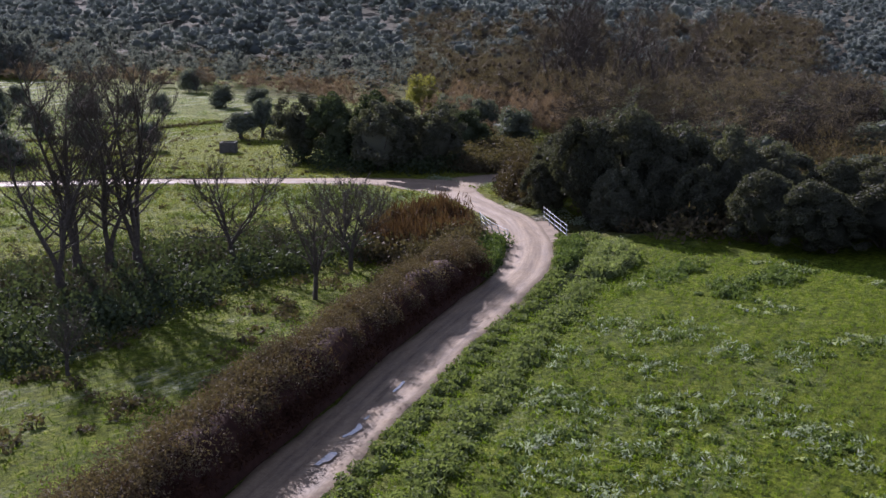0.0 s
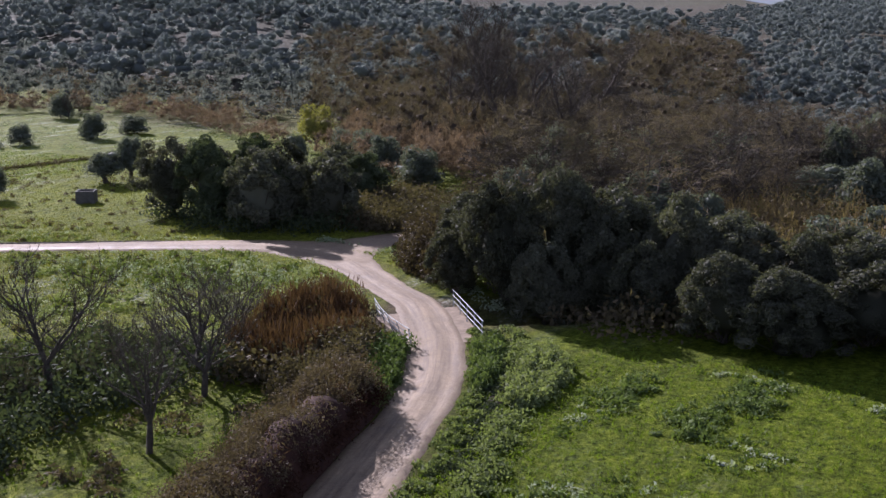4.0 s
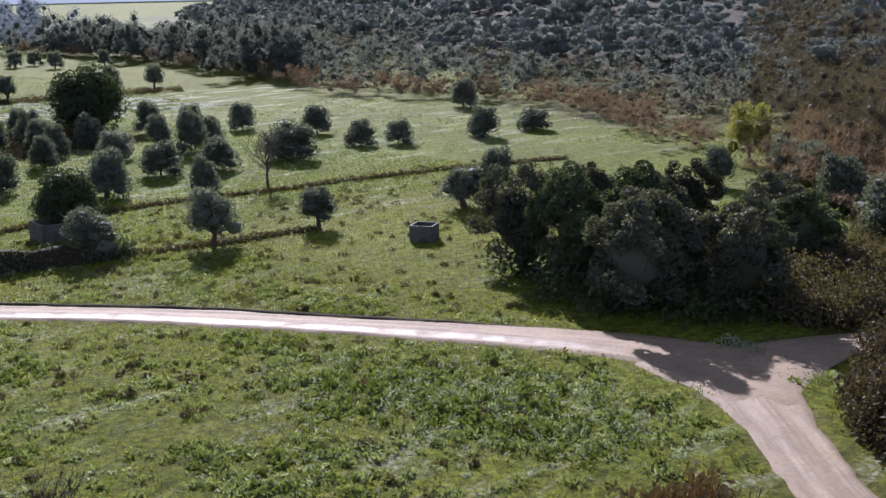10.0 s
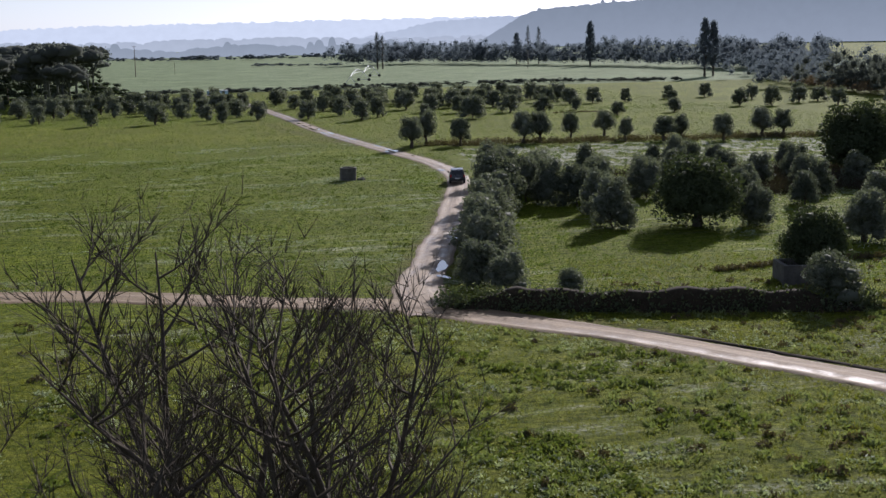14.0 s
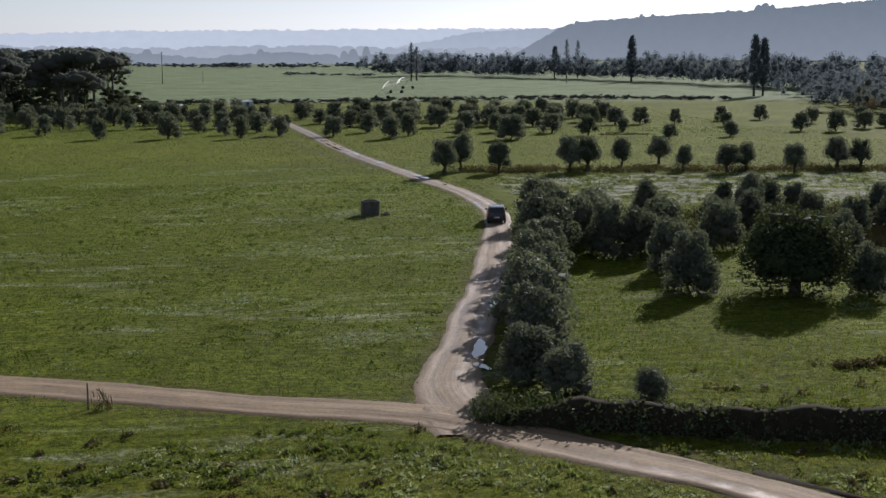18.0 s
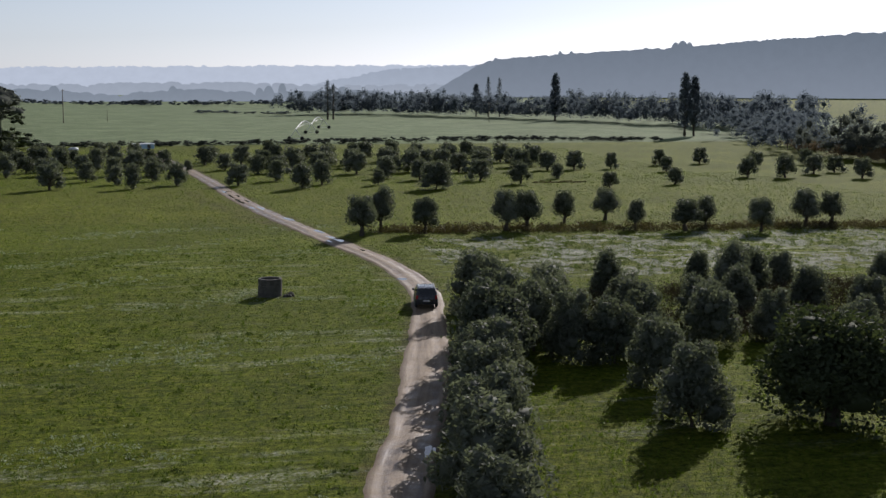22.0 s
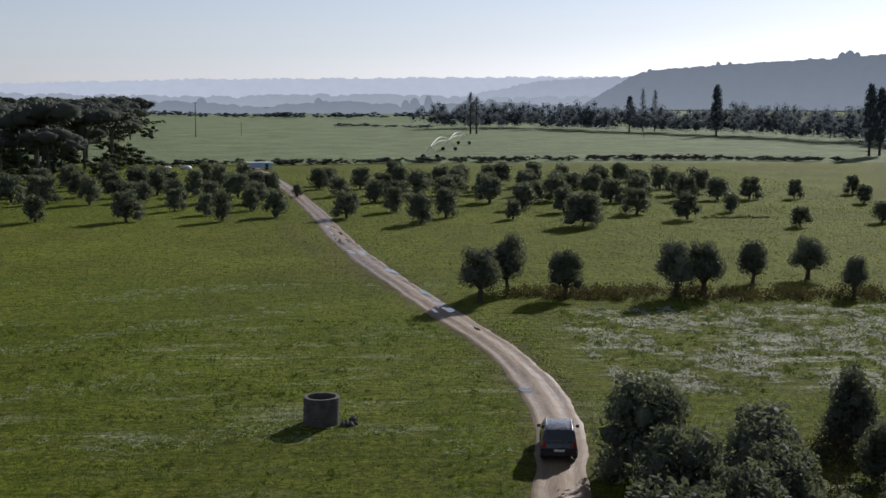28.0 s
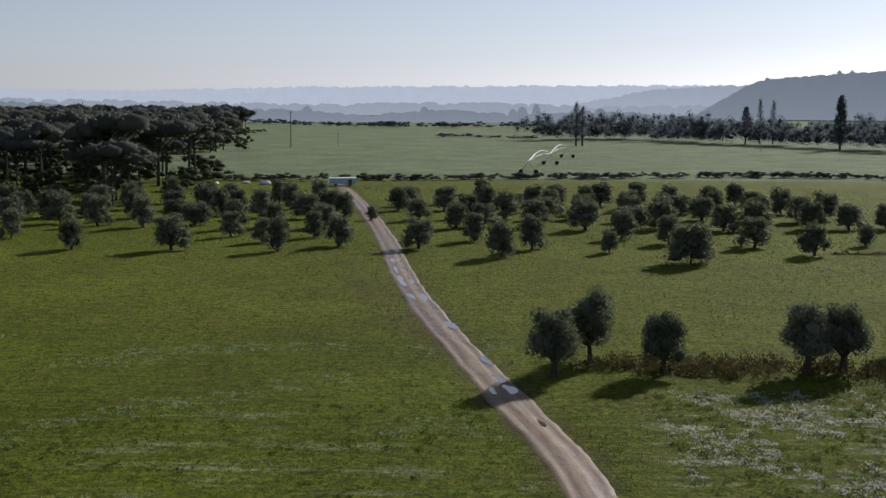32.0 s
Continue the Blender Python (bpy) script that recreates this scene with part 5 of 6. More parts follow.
bushes("bridge_weeds", beside(lane[(lane[:, 0] > 0) & (lane[:, 0] < 10.5)], 1.9, 3.3, 150, 0.9, 1.2, 34), DEEP_WEED, 90, 0.2, 0.11, "rank green weeds by the bridge", 34)
bushes("ditch_weeds", patch(120, [(10.6, -24.7), (13.0, -25.1), (10.6, -26.4), (5.3, -27.9), (3.0, -28.0), (5.4, -27.0)], 0.6, 0.8, 35, 2.0), DEEP_WEED, 80, 0.2, 0.1, "leafy weeds along the edge of the ditch", 35)
bushes("ditch_weeds", patch(150, [(5.7, -29.2), (10.1, -28.0), (11.1, -28.9), (9.0, -30.6), (6.7, -31.2), (3.0, -31.4), (2.0, -30.2)], 0.8, 1.0, 46, 2.0), BANK_WEED, 90, 0.2, 0.1, "pale leafy weeds heaped beyond the ditch", 46)
# Flat dark ribbon added for the undug ditch and the shade in it.
soil_bank("ditch_dark_strip", spline([(13.2, -26.0), (11.7, -26.9), (9.1, -27.95), (6.5, -28.6), (3.0, -29.2), (-1.0, -30.0)], 0.7), ((-0.45, -0.1), (-0.35, 0.035), (0.35, 0.04), (0.45, -0.1)), SOIL, "flat dark strip standing in for the shaded ditch beside the lane")
bushes("bramble_thicket", patch(90, [(23.5, -15.6), (26.0, -13.4), (32.0, -9.6), (35.5, -9.5), (35.0, -13.5), (29.0, -15.8), (25.0, -16.8)], 2.6, 2.2, 47, 2.8), HEDGE, 420, 0.26, 0.11, "reddish bramble thicket at the wood's edge by the bridge", 47)
bushes("fork_brambles", patch(170, [(36.5, -5.2), (41, -5.0), (46, -5.0), (50, -2.2), (57, 0.4), (54, 3.4), (47, 2.9), (41, -0.6)], 1.7, 2.6, 49, 2.6), BRAMBLE, 200, 0.26, 0.13, "tangled brown brambles behind the fork", 49)
bushes("verge_weeds", beside(lane[lane[:, 0] > 17], 3.7, 4.8, 60, 0.4, 1.1, 36, -1), PALE_WEED, 40, 0.2, 0.11, "pale green weeds at the foot of the thicket", 36)

# the earth bank below the carob and the low one across the meadow
bank = spline([(-1.0, 46.4), (2.2, 45.4), (10.5, 42.8), (17, 41.4), (24.5, 39.6)], 0.7)
bushes("shaded_bank", [(x, y, 1.45, 1.9) for x, y in np.repeat(bank, 3, 0) + np.random.default_rng(3).normal(0, 0.25, (len(bank) * 3, 2))], DARK_LEAF, 120, 0.22, 0.14, "dark overgrown bank below the olive meadow", 37, None, "bank", 0.3)
soil_bank("earth_bank", bank, ((-0.75, -0.2), (-0.5, 0.7), (-0.35, 1.15), (0.1, 1.3), (0.7, 0.9), (1.6, -0.1)), SOIL, "dark soil bank along the road's edge")
lip = LINES["b"][(LINES["b"][:, 0] > 7) & (LINES["b"][:, 0] < 28.5)]
soil_bank("road_lip", lip, ((-2.05, -0.1), (-1.9, 0.07), (-1.8, 0.08), (-1.6, -0.05)), SOIL, "low dark soil lip along the crossing road")
low_bank = spline([(24.5, 39.6), (31, 38.4), (38, 37.0)], 0.8)
bushes("low_bank", [(x, y, 0.4, 1.5) for x, y in np.repeat(low_bank, 3, 0)], BRAMBLE, 60, 0.2, 0.12, "low brown bank through the meadow", 38, None, "bank", 0.3)
wall_line = spline([(20, 53.6), (32.5, 55.9), (42.9, 54.6), (54.0, 52.9), (65.2, 51.0), (78, 47)], 0.8)
bushes("meadow_bank", [(x, y, 0.45, 1.1) for x, y in np.repeat(wall_line, 3, 0)], BRAMBLE, 50, 0.2, 0.12, "low dark terrace bank crossing the meadow", 39, None, "bank", 0.3)
# Brown weeds, coloured dark to stand also for shade between the olives.
bushes("planting_weeds", patch(620, [(20, 98), (30, 94), (44, 90), (58, 95), (60, 115), (44, 118), (24, 114)], 1.2, 2.2, 43), TWIG_LEAF, 90, 0.4, 0.05, "tall dead brown weeds between the olives", 43, (0.9, 0.7))
strip = patch(620, [(13, 160), (30, 158), (100, 152), (102, 158), (24, 164), (13, 164)], 0.9, 1.6, 40)
bushes("strip_weeds", strip, BRAMBLE, 40, 0.3, 0.10, "dry brown weeds under the olive row", 40, (0.8, 0.7))


bushes("field_weeds", drifts(350, (-50, 13), (-62, -33), 0.2, 0.6, 51, 12, 0.42), PALE_WEED, 16, 0.20, 0.09, "pale silvery weeds in the bright field", 51)
bushes("field_weeds", drifts(450, (-50, 13), (-62, -33), 0.22, 0.6, 51, 12, 0.3), DEEP_WEED, 18, 0.20, 0.10, "dark green weeds in the bright field", 52)
FIELD_CLUMPS = [(-13.5, -35.8), (-7.1, -35.4), (-8.3, -38.0), (-6.5, -39.3), (-8.9, -42.2), (-13.2, -39.8), (-8.4, -44.9), (-19.1, -37.6), (-19.7, -39.5), (-18.3, -41.8), (-18.3, -43.6), (-22.9, -40.4), (-23.2, -46.0), (-15.8, -45.5), (-17.8, -47.1), (-23.4, -42.8), (-24.4, -39.4), (-19.4, -49.1), (-27.0, -40.5), (-27.4, -43.1), (-26.0, -45.1)]
MEADOW_CLUMPS = [(21.8, -3.0), (20.5, -5.7), (21.0, 3.8), (18.6, 6.6), (19.9, 1.0), (16.2, 8.5), (15.8, -0.0), (17.6, -3.6), (22.7, 2.5)]


def clumps(centres, per, spread, h, w, seed):
    """Weed spots crowded round each centre."""
    rng = np.random.default_rng(seed)
    p = np.repeat(np.array(centres), per, 0) + rng.normal(0, 1, (len(centres) * per, 2)) * np.array(spread)
    p = p[road_gap(p[:, 0], p[:, 1]) > 2.4]
    return [(x, y, h * rng.uniform(0.5, 1.4), w * rng.uniform(0.6, 1.4)) for x, y in p]


bushes("silver_weeds", clumps(FIELD_CLUMPS, 15, (0.9, 0.7), 0.28, 0.55, 63), DEW_WEED, 12, 0.22, 0.06, "silvery weeds in clumps in the bright field", 63, (0.7, 0.8))
bushes("rank_weeds", clumps(FIELD_CLUMPS, 20, (1.2, 0.9), 0.28, 0.6, 64), DEEP_WEED, 16, 0.22, 0.09, "dark rank weeds in clumps in the bright field", 64, (0.5, 0.8))
bushes("rank_weeds", clumps([(3.3, -38.5), (7.8, -40.0), (6.4, -34.3)], 50, (1.3, 0.6), 0.4, 0.8, 65), DEEP_WEED, 30, 0.24, 0.11, "leafy dark weeds at the head of the bright field", 65)
bushes("rank_weeds", clumps(MEADOW_CLUMPS, 22, (2.4, 2.4), 0.40, 0.9, 66), WEED, 22, 0.26, 0.12, "rank leafy weeds in the rough meadow", 66, (0.4, 0.8))
bushes("silver_weeds", clumps(MEADOW_CLUMPS, 45, (2.8, 2.8), 0.32, 0.7, 67), DEW_WEED, 10, 0.28, 0.05, "silvery flattened weeds in the rough meadow", 67, (0.5, 0.9))
bushes("meadow_tufts", drifts(1500, (-12, 30), (-10, 44), 0.28, 0.7, 68, 7, 0.05), BANK_WEED, 20, 0.26, 0.08, "coarse grass tufts in the rough meadow", 68, (0.8, 0.7))
bushes("meadow_weeds", drifts(1900, (-40, 31), (-8, 46), 0.26, 0.7, 53, 13, 0.22), WEED, 18, 0.22, 0.12, "coarse green weeds in the rough meadow", 53)
bushes("meadow_weeds", drifts(1700, (-30, 31), (-10, 44), 0.16, 0.7, 54, 14, 0.2), PALE_WEED, 12, 0.2, 0.08, "pale weeds in the rough meadow", 54)
bushes("meadow_tussocks", drifts(300, (-45, 32), (-6, 50), 0.3, 0.7, 55, 11, -0.2), BRAMBLE, 40, 0.24, 0.10, "dark tussocks scattered in the meadow", 55, (0.6, 0.8))
bushes("meadow_tussocks", drifts(420, (8, 75), (8, 55), 0.30, 0.7, 56, 15, -0.3), BRAMBLE, 30, 0.22, 0.10, "brown tussocks between the olives", 56, (0.6, 0.8))
bushes("track_weeds", drifts(3200, (-60, 9), (58, 172), 0.1, 0.7, 57, 11, 0.33, 2.3, 3.0), DEW_WEED, 9, 0.16, 0.06, "pale dewy drifts in the green field", 57)
bushes("track_weeds", drifts(1300, (-60, 9), (56, 150), 0.16, 0.7, 58, 12, 0.1), WEED, 10, 0.24, 0.10, "low weeds in the green field", 58)
bushes("strip_flowers", drifts(4800, (17, 90), (124, 155), 0.14, 0.9, 59, 9, 0.02), WHITE_WEED, 18, 0.14, 0.06, "white-flowering weeds by the olive row", 59)
bushes("strip_tussocks", drifts(1900, (17, 90), (124, 156), 0.24, 0.8, 61, 8, -0.2), DEEP_WEED, 20, 0.18, 0.08, "dark tussocks among the white flowers", 61)
bushes("orchard_weeds", drifts(1500, (26, 110), (48, 120), 0.25, 0.9, 60, 14, 0.0), PALE_WEED, 9, 0.28, 0.10, "pale weeds among the olives", 60)


def grass(name, count, xr, yr, h, seed, mat):
    rng = np.random.default_rng(seed)
    p = np.stack([rng.uniform(*xr, count), rng.uniform(*yr, count)], 1)
    p = p[road_gap(p[:, 0], p[:, 1]) > 1.9]
    pts = np.repeat(p, 2, 0) + rng.normal(0, 0.10, (len(p) * 2, 2))
    q = np.column_stack([pts, ground_z(pts[:, 0], pts[:, 1]) + h * 0.35])
    v, f = leaf_quads(rng, q, h * 0.8, 0.05, 0, (1.3, 0.8))
    return tagged(new(name, raw_mesh(name, v, f, mat)), "tufts of green winter grass", "grass", "", "stuff")


GRASS = leafy("grass blades", (0.035, 0.059, 0.004), (0.116, 0.160, 0.016), 0.45, 0.6, 0.15, (1.2, 1.35, 0.4))
DRY_GRASS = leafy("dry grass blades", (0.060, 0.074, 0.010), (0.190, 0.190, 0.042), 0.45, 0.7, 0.15, (1.2, 1.3, 0.5))
grass("field_grass", 26000, (-50, 14), (-64, -30), 0.22, 71, GRASS)
grass("hollow_grass", 12000, (-60, 6), (-34, -10), 0.22, 78, GRASS)
grass("meadow_grass", 26000, (-30, 33), (-14, 48), 0.22, 72, DRY_GRASS)
grass("olive_meadow_grass", 20000, (10, 70), (2, 60), 0.24, 73, DRY_GRASS)
grass("track_field_grass", 30000, (-60, 14), (52, 150), 0.24, 74, GRASS)
grass("carob_meadow_grass", 26000, (5, 70), (44, 125), 0.24, 75, GRASS)


grass("far_field_grass", 26000, (-75, 100), (140, 250), 0.34, 76, GRASS)
grass("orchard_grass", 16000, (-85, 90), (235, 350), 0.40, 77, GRASS)


# ---- things ----
def well():
    root = tagged(new("well"), "round grey concrete well standing in the field", "well")
    root.matrix_basis = pose(-1.4, 118.9, 0)
    for i in range(3):
        bm = bmesh.new()
        ring = [(0.98, 0.0), (0.98, 0.02), (1.0, 0.05), (1.0, 0.49), (0.98, 0.53), (0.80, 0.53), (0.80, 0.0)]
        n = 28
        vs = [[bm.verts.new((r * math.cos(a), r * math.sin(a), z)) for r, z in ring] for a in np.arange(n) * 2 * math.pi / n]
        for k in range(n):
            for m in range(len(ring)):
                a, b = vs[k], vs[(k + 1) % n]
                m2 = (m + 1) % len(ring)
                bm.faces.new((a[m], b[m], b[m2], a[m2]))
        part("concrete_ring", bm_mesh("concrete_ring", bm, CONCRETE, False), root, "", pose(0.02 * i, -0.015 * i, 0.535 * i - 0.05, 0, 0, 20 * i))
    bm = bmesh.new()
    bmesh.ops.create_circle(bm, cap_ends=True, segments=24, radius=0.81)
    part("water", bm_mesh("water", bm, WATER), root, "dark still water", pose(0, 0, 0.3))
    rng = np.random.default_rng(4)
    for _ in range(7):
        bm = bmesh.new()
        bmesh.ops.create_icosphere(bm, subdivisions=1, radius=rng.uniform(0.12, 0.3))
        for v in bm.verts:
            v.co *= rng.uniform(0.75, 1.2)
        rock = tagged(new("rock", bm_mesh("rock", bm, CONCRETE)), "loose pale stone lying beside the well", "stone", "stones by the well")
        rock.matrix_basis = pose(-0.25 + rng.uniform(0, 0.8), 118.7 + rng.uniform(-0.7, 0.5), 0.08)


def tank(name, x, y, sx, sy, h, turn, wall, label):
    root = tagged(new(name), label, "water tank")
    root.matrix_basis = pose(x, y, -0.05, 0, 0, turn)
    for dx, dy, lx, ly in ((0, sy / 2 - wall / 2, sx, wall), (0, -sy / 2 + wall / 2, sx, wall), (sx / 2 - wall / 2, 0, wall, sy - 2 * wall - 0.004), (-sx / 2 + wall / 2, 0, wall, sy - 2 * wall - 0.004)):
        part("wall", bm_mesh("wall", box_bm((lx, ly, h), (dx, dy, h / 2), 0.025), CONCRETE), root)
    part("water", bm_mesh("water", box_bm((sx - 2 * wall, sy - 2 * wall, 0.1), (0, 0, h * 0.6)), WATER), root, "dark water in the tank")
    return root


def railing(a, b, label, lean=0.0):
    a, b = Vector(a), Vector(b)
    root = tagged(new("bridge_railing"), label, "railing", "bridge railings")
    root.matrix_basis = Matrix.Translation((*a, 0))
    d = Vector((b.x - a.x, b.y - a.y, 0))
    n = Vector((-d.y, d.x, 0)).normalized() * lean
    for k in range(5):
        p = d * (k / 4)
        out = n * (0.4 + 0.6 * math.sin(math.pi * k / 4))
        part("post", bm_mesh("post", rod_bm((p.x, p.y, -0.25), (p.x + out.x, p.y + out.y, 1.0), 0.03), STEEL), root)
    for z in (0.35, 0.68, 1.0):
        bm = bmesh.new()
        rings = []
        across = Vector((-d.y, d.x, 0)).normalized()
        for k in range(9):
            s = k / 8
            out = n * (0.4 + 0.6 * math.sin(math.pi * s)) * z
            c = Vector((d.x * (s * 1.05 - 0.02) + out.x, d.y * (s * 1.05 - 0.02) + out.y, z - 0.05 * abs(lean) * math.sin(math.pi * s)))
            rings.append([bm.verts.new(c + (across * math.cos(a) + Vector((0, 0, math.sin(a)))) * 0.024) for a in np.arange(8) * math.pi / 4])
        for r0, r1 in zip(rings, rings[1:]):
            for i in range(8):
                bm.faces.new((r0[i], r0[(i + 1) % 8], r1[(i + 1) % 8], r1[i]))
        bm.faces.new(rings[0][::-1])
        bm.faces.new(rings[-1])
        part("rail", bm_mesh("rail", bm, STEEL), root)


def bridge():
    bm = bmesh.new()
    pts = [(14.6, -16.5), (9.2, -21.9), (12.6, -24.4), (19.0, -19.9)]
    top = [bm.verts.new((x, y, -0.015)) for x, y in pts]
    low = [bm.verts.new((x, y, -0.4)) for x, y in pts]
    bm.faces.new(top)
    bm.faces.new(low[::-1])
    for i in range(4):
        j = (i + 1) % 4
        bm.faces.new((low[i], low[j], top[j], top[i]))
    bmesh.ops.recalc_face_normals(bm, faces=bm.faces)
    tagged(new("bridge_deck", bm_mesh("bridge_deck", bm, plain("dusty concrete", (0.19, 0.145, 0.10), 0.9, 0, 0.2, 0.35, 2))), "worn concrete bridge deck carrying the lane", "bridge")
    railing((14.9, -16.6), (9.6, -21.5), "bent galvanised pipe railing along the bridge", -0.45)
    railing((18.8, -19.7), (12.8, -24.2), "galvanised pipe railing along the bridge")


def car():
    """A dark estate-shaped off-road car: body shell, glass, wheels, rails, lamps."""
    paint, nt, b = material("black car paint", 0.25, 0.0, 0.5)
    b.inputs["Base Color"].default_value = (0.012, 0.014, 0.018, 1)
    b.inputs["Coat Weight"].default_value = 0.6
    dust = noise_of(nt, 4, 4)
    nt.links.new(ramp(nt, dust, [(0.4, grey(0.2)), (0.7, grey(0.5))]), b.inputs["Roughness"])
    glass, _, gb = material("dark car glass", 0.05, 0, 0.6)
    gb.inputs["Base Color"].default_value = (0.01, 0.012, 0.014, 1)
    rubber = plain("tyre rubber", (0.02, 0.02, 0.02), 0.9)
    plastic = plain("black plastic", (0.025, 0.025, 0.027), 0.6)
    red, _, rb = material("red lamp glass", 0.2)
    rb.inputs["Base Color"].default_value = (0.35, 0.01, 0.01, 1)
    clear, _, cb = material("lamp glass", 0.1)
    cb.inputs["Base Color"].default_value = (0.7, 0.7, 0.7, 1)
    root = tagged(new("car"), "black off-road estate car with silver roof rails on the track", "car")

    def shell(profile, half, tuck, mat, name, label=""):
        bm = bmesh.new()
        rows = []
        for y, z in profile:
            w = half - tuck(z)
            rows.append((bm.verts.new((-w, y, z)), bm.verts.new((w, y, z))))
        n = len(rows)
        for i in range(n):
            a, c = rows[i], rows[(i + 1) % n]
            bm.faces.new((a[0], a[1], c[1], c[0]))
        bm.faces.new([r[0] for r in rows][::-1])
        bm.faces.new([r[1] for r in rows])
        bmesh.ops.recalc_face_normals(bm, faces=bm.faces)
        es = [e for e in bm.edges if e.calc_face_angle(0) > 0.35]
        bmesh.ops.bevel(bm, geom=es, offset=0.045, segments=3, affect="EDGES", profile=0.6)
        return part(name, bm_mesh(name, bm, mat, True), root, label)

    lower = [(-2.12, 0.36), (-2.16, 0.75), (-2.08, 1.02), (0.75, 1.05), (1.75, 1.0), (2.1, 0.86), (2.17, 0.6), (2.1, 0.34)]
    shell(lower, 0.9, lambda z: 0.05 if z > 0.98 else 0.0, paint, "body")
    cabin = [(-2.06, 1.0), (-1.82, 1.58), (-1.6, 1.64), (0.1, 1.66), (0.35, 1.6), (1.05, 1.0)]
    shell(cabin, 0.86, lambda z: (z - 1.0) * 0.28, paint, "cabin")
    for s in (-1, 1):
        for y0, y1, yt0, yt1 in ((0.02, 0.86, 0.02, 0.32), (-0.95, -0.06, -0.95, -0.06), (-1.85, -1.03, -1.70, -1.03)):
            bm = bmesh.new()
            vs = [bm.verts.new(p) for p in ((s * 0.846, y0, 1.09), (s * 0.846, y1, 1.09), (s * 0.732, yt1, 1.53), (s * 0.732, yt0, 1.53))]
            bm.faces.new(vs if s > 0 else vs[::-1])
            r = bmesh.ops.extrude_face_region(bm, geom=bm.faces[:])
            bmesh.ops.translate(bm, vec=(s * 0.012, 0, 0.002), verts=[g for g in r["geom"] if isinstance(g, bmesh.types.BMVert)])
            part("side_window", bm_mesh("side_window", bm, glass), root)
        part("roof_rail", bm_mesh("roof_rail", rod_bm((s * 0.62, -1.5, 1.72), (s * 0.62, 0.05, 1.73), 0.022), STEEL), root, "silver roof rail")
        part("mirror", bm_mesh("mirror", box_bm((0.18, 0.1, 0.15), (s * 0.99, 0.72, 1.12), 0.03), plastic), root)
        part("tail_lamp", bm_mesh("tail_lamp", box_bm((0.16, 0.06, 0.3), (s * 0.76, -2.13, 0.93), 0.02), red), root, "red tail lamp")
        part("headlamp", bm_mesh("headlamp", box_bm((0.34, 0.08, 0.16), (s * 0.62, 2.12, 0.8), 0.03), clear), root)
        part("sill", bm_mesh("sill", box_bm((0.08, 2.3, 0.2), (s * 0.9, 0, 0.38), 0.03), plastic), root)
        part("door_handle", bm_mesh("door_handle", box_bm((0.03, 0.16, 0.03), (s * 0.905, -0.05, 0.95), 0.008), plastic), root)
    part("rear_window", bm_mesh("rear_window", box_bm((1.28, 0.02, 0.42), (0, -1.945, 1.31), 0.008, None, Matrix.Rotation(radians(-22.5), 4, "X")), glass), root)
    part("windscreen", bm_mesh("windscreen", box_bm((1.34, 0.02, 0.78), (0, 0.715, 1.315), 0.008, None, Matrix.Rotation(radians(49.5), 4, "X")), glass), root)
    part("rear_bumper", bm_mesh("rear_bumper", box_bm((1.74, 0.16, 0.26), (0, -2.16, 0.5), 0.05), plastic), root)
    part("front_bumper", bm_mesh("front_bumper", box_bm((1.74, 0.18, 0.28), (0, 2.15, 0.5), 0.05), plastic), root)
    part("number_plate", bm_mesh("number_plate", box_bm((0.52, 0.02, 0.11), (0, -2.25, 0.66)), clear), root, "plain pale number plate")
    for x in (-0.8, 0.8):
        for y in (-1.32, 1.36):
            bm = bmesh.new()
            bmesh.ops.create_cone(bm, cap_ends=True, segments=24, radius1=0.35, radius2=0.35, depth=0.23, matrix=Matrix.Rotation(radians(90), 4, "Y"))
            es = [e for e in bm.edges if e.calc_face_angle(0) > 1]
            bmesh.ops.bevel(bm, geom=es, offset=0.04, segments=2, affect="EDGES")
            wheel = part("wheel", bm_mesh("wheel", bm, rubber, True), root, "", pose(x * 1.0, y, 0.35))
            bm = bmesh.new()
            bmesh.ops.create_cone(bm, cap_ends=True, segments=18, radius1=0.21, radius2=0.19, depth=0.05, matrix=Matrix.Translation((0.12 if x > 0 else -0.12, 0, 0)) @ Matrix.Rotation(radians(90), 4, "Y"))
            part("rim", bm_mesh("rim", bm, STEEL), wheel, "silver wheel rim")
    root.matrix_basis = pose(10.8, 112.6, 0.05, 0, 0, -8)


def puddle(x, y, rx, ry, turn, seed):
    rng = np.random.default_rng(seed)
    bm = bmesh.new()
    n = 40
    ph = rng.uniform(0, 6.28, 3)
    vs = []
    for a in np.arange(n) * 2 * math.pi / n:
        r = 1 + 0.12 * math.sin(2 * a + ph[0]) + 0.13 * math.sin(3 * a + ph[1]) + 0.07 * math.sin(7 * a + ph[2])
        vs.append(bm.verts.new((rx * r * math.cos(a), ry * r * math.sin(a), 0)))
    bm.faces.new(vs)
    ob = tagged(new("puddle", bm_mesh("puddle", bm, WATER)), "still muddy puddle in the wheel ruts", "puddle", "puddles")
    ob.matrix_basis = pose(x, y, 0.066, 0, 0, turn)


